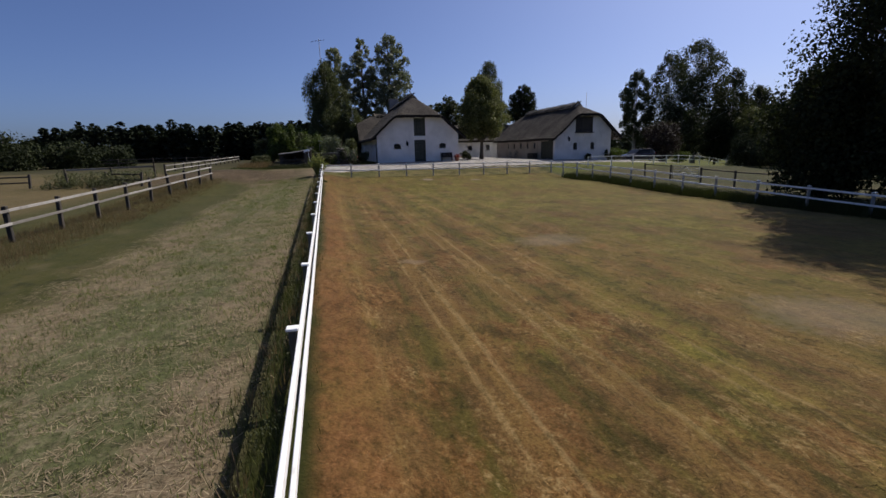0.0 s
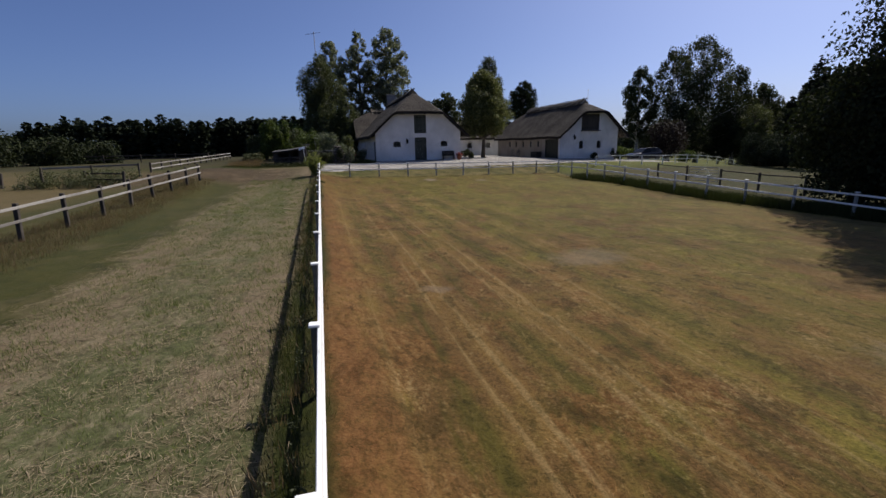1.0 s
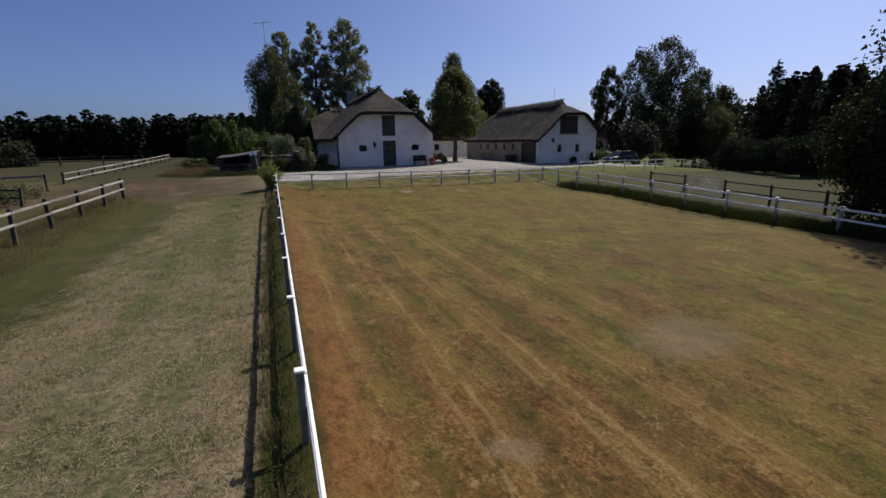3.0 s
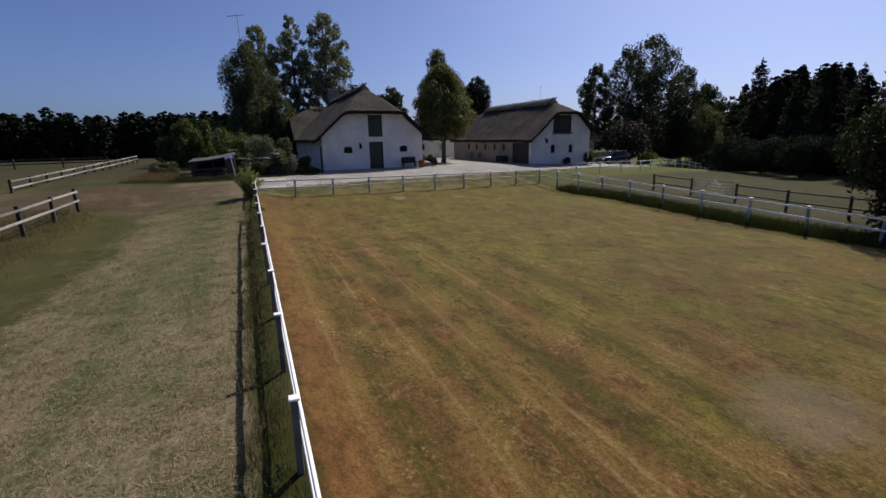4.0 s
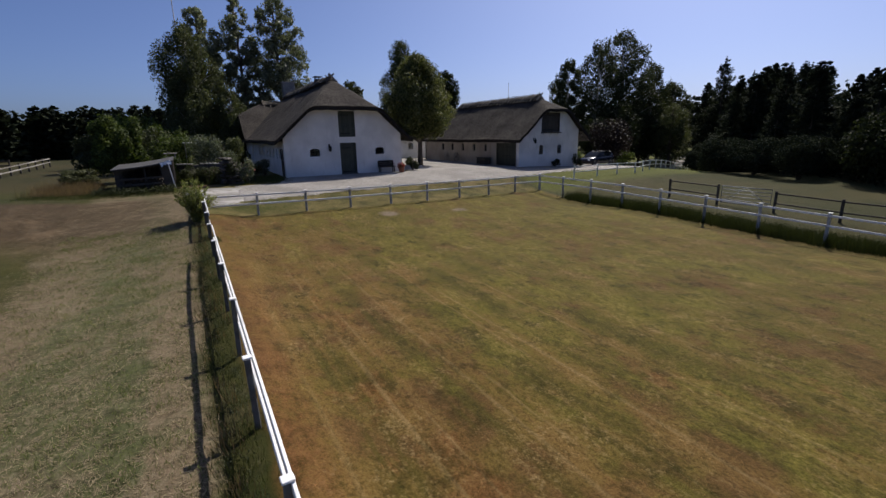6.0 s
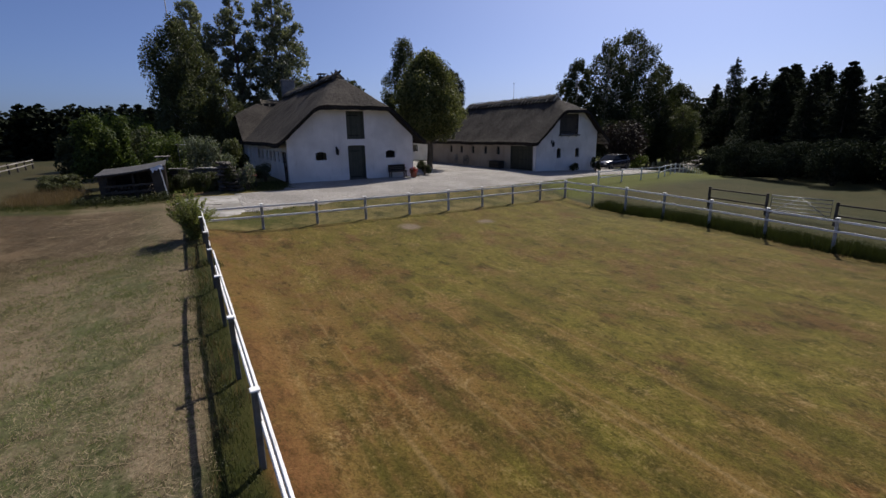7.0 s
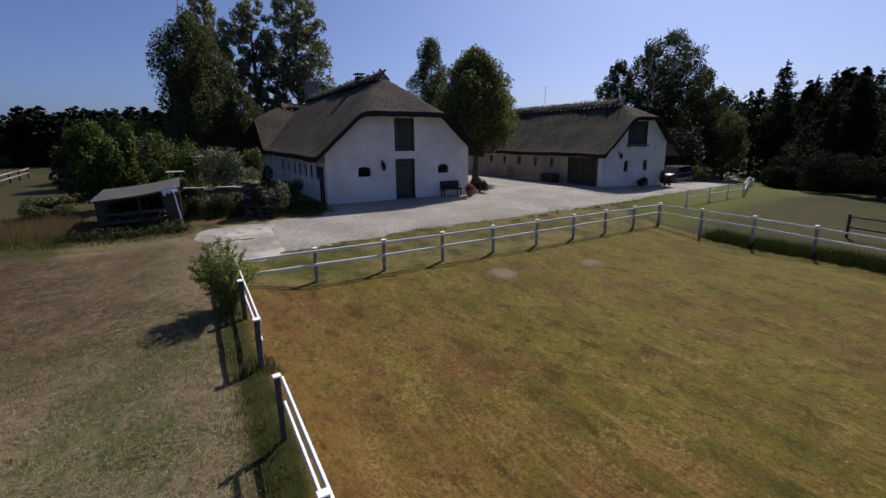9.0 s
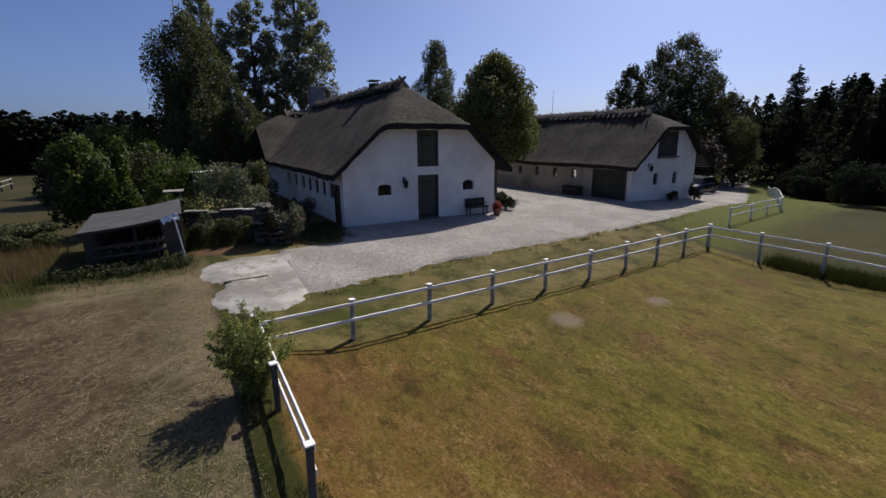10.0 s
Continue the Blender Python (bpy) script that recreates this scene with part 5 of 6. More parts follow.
def car(cx, cy, rz):
    z = lz(cx, cy) + 0.03
    c = thing("car", "dark estate car parked beside the barn", "car", at=(cx, cy, z))
    c.rotation_euler = (0, 0, rz)
    # body as rings across the car, from nose to tail: x, half width, sill, belt height
    st = [(-2.15, 0.62, 0.42, 0.55), (-2.05, 0.76, 0.28, 0.70), (-1.7, 0.86, 0.22, 0.82), (-0.95, 0.89, 0.20, 0.93), (0.0, 0.90, 0.20, 0.96), (1.0, 0.90, 0.20, 0.98), (1.75, 0.88, 0.24, 1.0), (2.08, 0.80, 0.32, 0.98), (2.16, 0.70, 0.45, 0.80)]
    V, F = [], []
    for x, w, lo, hi in st:
        for yy, zz in ((-w * 0.92, lo), (-w, lo + 0.12), (-w, (lo + hi) / 2), (-w * 0.96, hi - 0.06), (-w * 0.86, hi), (0, hi + 0.02), (w * 0.86, hi), (w * 0.96, hi - 0.06), (w, (lo + hi) / 2), (w, lo + 0.12), (w * 0.92, lo)):
            V.append((x, yy, zz))
    k = 11
    for i in range(len(st) - 1):
        for j in range(k):
            j2 = (j + 1) % k
            F.append([i * k + j, i * k + j2, (i + 1) * k + j2, (i + 1) * k + j])
    F += [list(range(k))[::-1], [(len(st) - 1) * k + j for j in range(k)]]
    body = part("body", V, F, CARPAINT, c, "black painted body", smooth=True)
    # cabin with roof
    def ring(x, w, zt):
        return [(x, -w, zt), (x, 0, zt + 0.03), (x, w, zt)]
    cab = [(-1.05, 0.80, 0.94), (-0.35, 0.66, 1.40), (0.35, 0.64, 1.48), (1.2, 0.62, 1.46), (1.75, 0.60, 1.38), (2.12, 0.72, 0.98)]
    V, F = [], []
    for x, w, zt in cab:
        V += ring(x, w, zt)
    for i in range(len(cab) - 1):
        for j in range(2):
            F.append([i * 3 + j, i * 3 + j + 1, i * 3 + 4 + j, i * 3 + 3 + j])
    part("roof", V[3:15], [[a - 3 for a in f] for f in F[2:8]], CARPAINT, c, smooth=True)
    part("windscreen", V[0:6], [F[0], F[1]], CARGLASS, c, "dark windscreen", smooth=True)
    part("rear_window", [Vector(v) for v in V[12:18]], [[a - 12 for a in f] for f in F[8:10]], CARGLASS, c, "dark rear window", smooth=True)
    for s in (-1, 1):
        top = [(x, s * w, zt) for x, w, zt in cab]
        low = [(x, s * 0.84, 0.97) for x in (-1.05, -0.35, 0.35, 1.2, 1.75, 2.10)]
        for i, (a, b) in enumerate(((0, 1), (1, 2), (2, 3), (3, 4), (4, 5))):
            q = [low[a], low[b], top[b], top[a]]
            part("side_window", q, [[0, 1, 2, 3] if s < 0 else [3, 2, 1, 0]], CARGLASS, c, "dark side window")
        for x in (-1.35, 1.35):
            part("wheel", *lathe([(0.20, -0.10), (0.31, -0.11), (0.335, -0.07), (0.335, 0.07), (0.31, 0.11), (0.20, 0.10)], 24), RUBBER, c, "black tyre", smooth=False).matrix_basis = Matrix.Translation((x, s * 0.80, 0.335)) @ Matrix.Rotation(math.pi / 2, 4, 'X')
            part("rim", *lathe([(0.05, -0.09), (0.20, -0.105), (0.20, 0.105), (0.05, 0.09)], 16), STEEL, c, "bright wheel rim").matrix_basis = Matrix.Translation((x, s * 0.80, 0.335)) @ Matrix.Rotation(math.pi / 2, 4, 'X')
        box("headlight", (-2.04, s * 0.62, 0.64), (0.12, 0.28, 0.13), SHEETWHITE, c, c=0.03)
        box("tail_light", (2.08, s * 0.68, 0.80), (0.10, 0.16, 0.30), LAMPRED, c, c=0.03)
        beam("roof_rail", (-0.2, s * 0.60, 1.48), (1.6, s * 0.57, 1.46), 0.035, 0.03, STEEL, c)
    return c


car(38.0, 44.7, radians(5))


# ---- woodshed and garden corner ----
def woodshed():
    x0, x1, y0, y1 = -4.1, -1.6, 39.9, 43.2
    z = lz(-3, 41)
    s = thing("woodshed", "low open woodshed with a sagging grey felt roof", "shed", at=(0, 0, 0))
    roof = []
    n = 8
    def rz(x, y):
        t = (x - x0) / (x1 - x0)
        return z + 1.15 + 0.33 * t + 0.10 * (y - y0) / (y1 - y0) - 0.05 * math.sin(math.pi * t)
    V, F = [], []
    for i in range(n + 1):
        for j in range(n + 1):
            x, y = x0 - 0.25 + (x1 - x0 + 0.45) * i / n, y0 - 0.2 + (y1 - y0 + 0.4) * j / n
            V.append((x, y, rz(x, y) + 0.07))
    for i in range(n):
        for j in range(n):
            a = i * (n + 1) + j
            F.append([a, a + n + 1, a + n + 2, a + 1])
    m = len(V)
    V += [(a, b, c - 0.07) for a, b, c in V]
    F += [[k + m for k in f[::-1]] for f in F[:]]
    edge = [i * (n + 1) for i in range(n + 1)] + [n * (n + 1) + j for j in range(1, n + 1)] + [i * (n + 1) + n for i in range(n - 1, -1, -1)] + [j for j in range(n - 1, 0, -1)]
    for k in range(len(edge)):
        a, b = edge[k], edge[(k + 1) % len(edge)]
        F.append([b, a, a + m, b + m])
    part("roof", V, F, FELT, s, "grey felt roof", smooth=False)
    for x in (x0 + 0.1, (x0 + x1) / 2, x1 - 0.1):
        for y in (y0 + 0.08, y1 - 0.08):
            beam("post", (x, y, z - 0.15), (x, y, rz(x, y)), 0.10, 0.10, DARKWOOD, s, up=(1, 0, 0))
    for y in (y0 + 0.08, y1 - 0.08):
        beam("purlin", (x0, y, rz(x0, y) - 0.06), (x1, y, rz(x1, y) - 0.06), 0.08, 0.12, DARKWOOD, s)
    for k, zz in enumerate((0.30, 0.62)):
        beam("front_board", (x0, y0 + 0.02, z + zz), (x1 - 0.1, y0 + 0.02, z + zz + 0.08), 0.03, 0.10, BROWNWOOD, s)
    for k in range(9):
        y = y0 + 0.1 + (y1 - y0 - 0.2) * k / 8
        beam("back_board", (x0 + 0.02, y, z - 0.1), (x0 + 0.02, y, rz(x0, y) - 0.03), 0.03, 0.37, DARKWOOD, s, up=(1, 0, 0))
        x = x0 + 0.1 + (x1 - x0 - 0.2) * k / 8
        beam("back_board", (x, y1 - 0.02, z - 0.1), (x, y1 - 0.02, rz(x, y1) - 0.03), 0.37, 0.03, DARKWOOD, s, up=(0, -1, 0))
    for y in np.linspace(y0 + 0.1, y1 - 0.1, 10):
        beam("side_board", (x1 + 0.02, y, z - 0.1), (x1 + 0.02, y, rz(x1, y) - 0.04), 0.03, 0.27, DARKWOOD, s, up=(1, 0, 0))
    # leaning end panel with pale edge strip and a torn sheet over its top
    beam("end_panel", (x1 - 0.12, y0 - 0.20, z - 0.10), (x1 - 0.28, y0 - 0.14, rz(x1, y0) - 0.10), 0.42, 0.035, DARKWOOD, s, up=(0, -1, 0))
    beam("corner_post", (x1 + 0.14, y0 - 0.22, z - 0.1), (x1 - 0.04, y0 - 0.16, rz(x1, y0) - 0.08), 0.05, 0.05, SHEETWHITE, s, up=(0, 1, 0))
    rng = random.Random(6)
    V, F = [], []
    for i in range(9):
        for j in range(5):
            V.append((x1 - 0.48 + 0.52 * i / 8 + 0.03 * j, y0 - 0.20 - 0.03 * j + rng.uniform(-0.03, 0.03), rz(x1, y0) - 0.02 - 0.055 * j * (0.4 + 0.9 * rng.random()) + 0.02 * i))
    for i in range(8):
        for j in range(4):
            a = i * 5 + j
            F.append([a, a + 5, a + 6, a + 1])
    part("torn_sheet", V, F, SHEETWHITE, s, "torn white plastic sheet", smooth=True)
    return s


woodshed()


def log_pile(x0, x1, y, z, n, seed):
    rng = random.Random(seed)
    p = thing("log_pile", "split logs stacked in the open shed", "firewood")
    row = 0
    k = 0
    zz = z + 0.08
    while k < n:
        x = x0 + (0.08 if row % 2 else 0)
        while x < x1 and k < n:
            r = rng.uniform(0.05, 0.085)
            part("log", *tube_mesh([(x, y + rng.uniform(-0.05, 0.05), zz), (x + rng.uniform(-0.02, 0.02), y + 1.1, zz)], [r, r * 0.95], 7), DARKWOOD if rng.random() < 0.6 else BARK, p)
            x += 0.165
            k += 1
        zz += 0.14
        row += 1
    return p


log_pile(-4.0, -2.1, 40.4, lz(-3, 40.8), 48, 3)


def stone_heap(x0, x1, y0, y1, z, h, n, seed):
    """A rough stub of dry wall from single stones."""
    rng = random.Random(seed)
    w = thing("stone_wall", "stub of an old dry-stone wall overgrown with plants", "wall")
    meshes = []
    for k in range(5):
        bm = bmesh.new()
        bmesh.ops.create_icosphere(bm, subdivisions=1, radius=1.0)
        for v in bm.verts:
            v.co *= rng.uniform(0.78, 1.15)
        me = bpy.data.meshes.new("stone")
        bm.to_mesh(me)
        bm.free()
        me.materials.append(BRICKSTONE)
        meshes.append(me)
    layers = 8
    for L in range(layers):
        zz = z + h * (L + 0.4) / layers
        sh = 0.09 * L
        for k in range(n // layers):
            s = new("stone", rng.choice(meshes))
            s.parent = w
            x, y = rng.uniform(x0 + sh * 0.15, x1 - sh * 0.9), rng.uniform(y0 + sh * 0.3, y1 - sh * 0.3)
            s.matrix_basis = Matrix.LocRotScale((x, y, zz + rng.uniform(-0.05, 0.05)), Euler((rng.uniform(-0.2, 0.2), rng.uniform(-0.2, 0.2), rng.uniform(0, 6))), (rng.uniform(0.13, 0.25), rng.uniform(0.12, 0.20), rng.uniform(0.06, 0.10)))
    return w


stone_heap(1.05, 2.15, 40.1, 41.3, lz(1.6, 40.7), 1.65, 260, 4)


def garden_wall(x0, y0, x1, y1, h, seed):
    """Low wall of rough courses under pale coping slabs."""
    rng = random.Random(seed)
    w = thing("garden_wall", "low dark garden wall with pale coping slabs", "wall")
    a, b = Vector((x0, y0, lz(x0, y0) - 0.1)), Vector((x1, y1, lz(x1, y1) - 0.1))
    n = int((b - a).length / 0.42)
    t = (b - a) / n
    for k in range(n):
        for c in range(5):
            p = a + t * (k + (0.25 if c % 2 else 0)) + Vector((0, 0, 0.1 + (h - 0.05) * (c + 0.5) / 5))
            beam("stone", p + t * 0.02, p + t * 0.98, 0.26 + rng.uniform(-0.02, 0.02), h / 5 - 0.01, BRICKSTONE, w, c=0.02)
        if rng.random() < 0.8:
            p = a + t * k + Vector((0, 0, h + 0.11 + rng.uniform(-0.015, 0.015)))
            beam("coping_slab", p + t * 0.01, p + t * 0.99, 0.36, 0.06, CONCRETE, w, c=0.012, label="pale coping slab")
    return w


garden_wall(-1.3, 43.0, 1.3, 42.3, 1.15, 9)


def garden_table(x, y, z):
    t = thing("garden_table", "small garden table with a faded red top", "table")
    box("tabletop", (x, y, z + 0.72), (0.62, 0.62, 0.035), REDTOP, t, c=0.01)
    for a in (-0.25, 0.25):
        for b in (-0.25, 0.25):
            beam("leg", (x + a, y + b, z - 0.02), (x + a * 0.9, y + b * 0.9, z + 0.71), 0.035, 0.035, BLACKIRON, t, up=(0, 1, 0))
    return t


garden_table(2.75, 41.3, lz(2.7, 41.3))


def cold_frame(x, y, z, w, label, cover=None):
    c = thing("garden_shelter", label, "shelter", "pale garden covers")
    for a in (-w / 2, w / 2):
        for b in (-0.35, 0.35):
            beam("leg", (x + a, y + b, lz(x, y) - 0.1), (x + a, y + b, z), 0.07, 0.07, GREYWOOD, c, up=(0, 1, 0))
    box("cover", (x, y, z + 0.04), (w + 0.3, 0.95, 0.05), cover or SHEETWHITE, c, c=0.015, label="thin flat cover")
    return c


cold_frame(-0.25, 48.4, 4.95, 0.85, "pale sheet cover on posts among garden shrubs")
cold_frame(-1.6, 45.6, 4.30, 0.5, "low grey board cover behind the woodshed", GREYWOOD)


def mast(x, y, h, label, antenna):
    m = thing("antenna_mast" if antenna else "flag_pole", label, "mast" if antenna else "flagpole", at=(x, y, lz(x, y)))
    tube("pole", [(0, 0, -0.2), (0, 0, h * 0.5), (0, 0, h)], [0.06, 0.05, 0.04] if antenna else [0.07, 0.055, 0.035], BLACKIRON if antenna else WHITE, m, 8)
    if antenna:
        tube("boom", [(-1.15, 0.25, h - 0.35), (0.85, -0.2, h - 0.1)], 0.025, BLACKIRON, m, 6)
        for k in range(7):
            t = k / 6
            x1, y1, z1 = -1.15 + 2.0 * t, 0.25 - 0.45 * t, h - 0.35 + 0.25 * t
            L = 0.45 - 0.2 * t
            tube("element", [(x1 - 0.1 * L, y1 - L, z1), (x1 + 0.1 * L, y1 + L, z1)], 0.010, BLACKIRON, m, 5)
    else:
        part("finial", *lathe([(0.02, 0), (0.08, 0.05), (0.08, 0.11), (0.02, 0.16)], 10, (0, 0, h - 0.02)), WHITE, m, smooth=True)
    return m


mast(0.25, 70.5, 18.0, "thin steel mast with a television aerial", True)
mast(48.2, 73.7, 12.4, "white flagpole behind the barn", False)


# ---- trees ----
SHAPES = {
    "oval": lambda t: math.sin(math.pi * min(1, max(0, 0.12 + 0.86 * t))) ** 0.7,
    "teardrop": lambda t: min(1, (t + 0.06) / 0.30) ** 0.55 * max(0.0, 1 - t ** 1.7) ** 0.60,
    "poplar": lambda t: min(1, (t + 0.2) / 0.4) ** 0.7 * (1.02 - t ** 5) ** 0.6,
    "round": lambda t: math.sqrt(max(0.02, 1 - (2 * t - 1) ** 2)),
    "birch": lambda t: min(1, (t + 0.2) / 0.45) ** 0.8 * (1 - t) ** 0.5 * 1.1,
}


def tree(name, label, category, x, y, top, r, crown_z, material, n, size, seed, shape="oval", bark=None, droop=0.0, clumps=26, clump=0.34, group="", lean=(0, 0), trunk=None, gaps=0.0):
    """Trunk with limbs, and a crown of leaf clumps set within an outline."""
    rng = np.random.default_rng(seed)
    z0 = lz(x, y)
    h, cz = top - z0, crown_z - z0
    t = thing(name, label, category, group, at=(x, y, z0))
    bark = bark or BARK
    tr = trunk or (0.10 + h * 0.014)
    line = [(lean[0] * s + 0.12 * math.sin(3 * s + seed), lean[1] * s + 0.1 * math.cos(2.3 * s + seed), -0.2 + (h * 0.93 + 0.2) * s) for s in np.linspace(0, 1, 9)]
    wood = [tube_mesh(line, [tr * (1.25 if k == 0 else 1) * (1 - 0.9 * s) + 0.012 for k, s in enumerate(np.linspace(0, 1, 9))], 9)]
    C, R = [], []
    prof = SHAPES[shape]
    for k in range(clumps):
        s = (k + rng.uniform(0.1, 0.9)) / clumps
        rad = prof(s) * r
        a = k * 2.39996 + rng.uniform(-0.5, 0.5)
        q = rad * math.sqrt(rng.uniform(0.06, 0.70))
        zc = cz + (h - cz) * s * 0.96
        bx, by = lean[0] * zc / h, lean[1] * zc / h
        c = (bx + q * math.cos(a), by + q * math.sin(a), zc)
        cr = max(0.16 * r, rad * clump * rng.uniform(0.75, 1.3))
        C.append(c)
        R.append((cr, cr, cr * rng.uniform(0.75, 1.25) * (1.0 + 0.5 * droop)))
        zb = max(cz * 0.75, zc - q * rng.uniform(0.5, 1.0))
        f = zb / h
        p0 = Vector((lean[0] * f, lean[1] * f, zb))
        p2 = Vector(c)
        p1 = (p0 + p2) / 2 + Vector((0, 0, 0.12 * q))
        w = tr * 0.34 * (1 - 0.75 * f) + 0.012
        wood.append(tube_mesh([p0, p1, p2], [w, w * 0.6, w * 0.18], 6))
    part("trunk", *join(*wood), bark, t, smooth=True)
    P, N = clump_points(C, R, n, rng, 0.35)
    if gaps:
        keep = np.array([noise.noise(Vector(p) * (1.6 / max(1.0, r * 0.4))) > -gaps for p in P])
        P, N = P[keep], N[keep]
    if droop:
        P[:, 2] -= droop * rng.random(len(P)) ** 2 * min(r, 3.0) * 0.4
    big_part("crown", *leaves_mesh(P, N, size, rng, 1.0, droop), material, t)
    return t


def conifer_mesh(h, r, n, size, rng, base=0.05, power=0.85, wide=0.30):
    """Needle sprays along single drooping branches of uneven length, thinning to a single leader."""
    nb = int(9 * h)
    bs = np.sort(rng.random(nb)) ** 0.86
    reach = rng.uniform(0.50, 1.12, nb)
    turn = np.arange(nb) * 2.39996 + rng.normal(0, 0.3, nb)
    k = np.clip(rng.random(n) ** 0.92 * nb, 0, nb - 1).astype(int)
    s = bs[k]
    q = rng.random(n) ** 0.62
    rad = r * (1 - s) ** power * reach[k] + 0.05
    a = turn[k] + rng.normal(0, 0.22, n) * (1.2 - 0.5 * q)
    z = h * (base + (0.985 - base) * s) + rng.normal(0, 0.16, n) * np.minimum(1.0, rad)
    P = np.stack([rad * q * np.cos(a), rad * q * np.sin(a), z - rad * (0.42 * q - 0.26 * q ** 3) - 0.10 * rng.random(n)], 1)
    P[:, 2] = np.clip(P[:, 2], 0.1, h)
    out = np.stack([np.cos(a), np.sin(a), -0.35 + 0.55 * q], 1)
    L = size * rng.uniform(0.6, 1.25, (n, 1)) * (1 - 0.45 * s[:, None])
    A = out + rng.normal(0, 0.38, (n, 3))
    A /= np.linalg.norm(A, axis=1, keepdims=True)
    B = np.cross(A, np.array([0, 0, 1.0]) + rng.normal(0, 0.5, (n, 3)))
    B /= np.linalg.norm(B, axis=1, keepdims=True) + 1e-9
    V = np.stack([P - A * L * 0.8, P - B * L * wide, P + A * L * 0.8, P + B * L * wide], 1).reshape(-1, 3)
    return V, np.arange(n * 4).reshape(n, 4)


def conifer(name, label, h, r, n, size, seed, at, power=0.6):
    rng = np.random.default_rng(seed)
    t = thing(name, label, "conifer", "dark conifers", at=at)
    tube("trunk", [(0, 0, -0.2), (0.03, 0.02, h * 0.5), (0, 0, h * 0.97)], [0.05 + h * 0.014, 0.02 + h * 0.008, 0.012], BARK, t, 8)
    big_part("crown", *conifer_mesh(h, r, n, size, rng, 0.05, power), NEEDLE, t)
    return t


tree("linden_tree", "rounded green linden with pale blossom in the gravel yard", "tree", 18.5, 48.4, 12.1, 4.05, 5.2, LEAF_LIME, 46000, 0.10, 101, "teardrop", clumps=120, clump=0.25)
tree("poplar_tree", "tall slender poplar behind the farmhouse", "tree", 6.6, 72.0, 21.6, 2.5, 6.0, LEAF_POPLAR, 22000, 0.14, 102, "poplar", clumps=60, clump=0.28, group="poplars", gaps=0.13)
tree("poplar_tree", "tall broad poplar behind the farmhouse", "tree", 11.0, 72.0, 22.0, 3.9, 6.5, LEAF_POPLAR, 38000, 0.15, 103, "poplar", clumps=90, clump=0.24, group="poplars", gaps=0.13)
tree("poplar_tree", "dense poplar beside the aerial mast", "tree", 2.4, 72.5, 20.2, 3.4, 5.0, LEAF_POPLAR, 28000, 0.15, 104, "poplar", clumps=75, clump=0.25, group="poplars", gaps=0.15)
tree("birch_tree", "large drooping birch beside the farmhouse", "tree", 0.6, 64.5, 16.6, 3.5, 3.6, LEAF_WILLOW, 42000, 0.11, 105, "poplar", BIRCHBARK, 0.9, 90, 0.26, gaps=0.36)
tree("birch_tree", "lower drooping birch beside the farmhouse wing", "tree", 3.9, 62.8, 10.6, 2.1, 3.2, LEAF_WILLOW, 16000, 0.10, 106, "oval", BIRCHBARK, 1.0, 60, 0.26)
tree("birch_tree", "pale drooping birch behind the far stable", "tree", 29.6, 76.0, 19.0, 4.7, 7.0, LEAF_WILLOW, 28000, 0.12, 107, "birch", BIRCHBARK, 0.6, 60, 0.26, gaps=0.28)
tree("maple_tree", "dark rounded tree behind the far stable", "tree", 33.6, 70.2, 14.3, 2.7, 6.0, LEAF_DARK, 12000, 0.15, 108, "round", clumps=40, clump=0.34)
tree("maple_tree", "small round tree beyond the roofs", "tree", 23.6, 82.0, 13.6, 2.8, 6.0, LEAF, 4500, 0.24, 109, "round", clumps=22, clump=0.42, gaps=0.36)
tree("maple_tree", "low round tree beyond the roofs", "tree", 20.0, 84.0, 12.3, 2.6, 5.0, LEAF_DARK, 4000, 0.24, 110, "round", clumps=22, clump=0.42, gaps=0.36)

for k, (x, y, top, r, cz, shp, s) in enumerate(((50.2, 62.0, 15.6, 3.2, 4.5, "oval", 0.20), (56.0, 61.5, 18.6, 4.4, 3.2, "poplar", 0.21), (63.2, 63.0, 20.8, 6.6, 3.0, "poplar", 0.22),
                                               (71.2, 63.0, 16.4, 4.2, 3.0, "oval", 0.21), (77.0, 63.0, 13.6, 3.6, 2.8, "oval", 0.21), (81.0, 67.0, 13.6, 2.8, 3.0, "birch", 0.21))):
    tree("birch_tree", "tall dark birch beyond the barn and drive", "tree", x, y, top, r, cz, LEAF, 36000 if k == 2 else 18000, s * 0.7, 120 + k, shp, BIRCHBARK, 0.4, 110 if k == 2 else 70, 0.22, group="birches beyond the drive", gaps=0.20)
tree("copper_beech", "purple-leaved small tree by the drive", "tree", 45.0, 48.8, 6.6, 2.5, 2.0, LEAF_COPPER, 5000, 0.14, 131, "round", clumps=26, clump=0.42)
tree("hazel_tree", "dark hazel at the bend of the drive", "tree", 54.5, 56.4, 9.4, 3.6, 1.8, LEAF_DARK, 6500, 0.18, 132, "oval", clumps=34, clump=0.42)
tree("hazel_tree", "green hazel at the bend of the drive", "tree", 49.5, 54.8, 7.0, 3.0, 1.8, LEAF, 5000, 0.16, 133, "oval", clumps=30, clump=0.42)
tree("willow_tree", "pale grey-green willow at the wood's edge", "tree", 68.9, 57.2, 9.3, 3.6, 0.0, LEAF_WILLOW, 15000, 0.12, 136, "round", droop=0.3, clumps=60, clump=0.28)
shrub("garden_shrub", "bright green shrub by the drive", "shrub", 49.5, 50.3, 1.7, 2.3, LEAF_BRIGHT, 2600, 0.10, 134)
shrub("garden_shrub", "pale green shrub behind the parked car", "shrub", 38.2, 49.5, 2.4, 1.8, LEAF_BRIGHT, 3200, 0.10, 135)

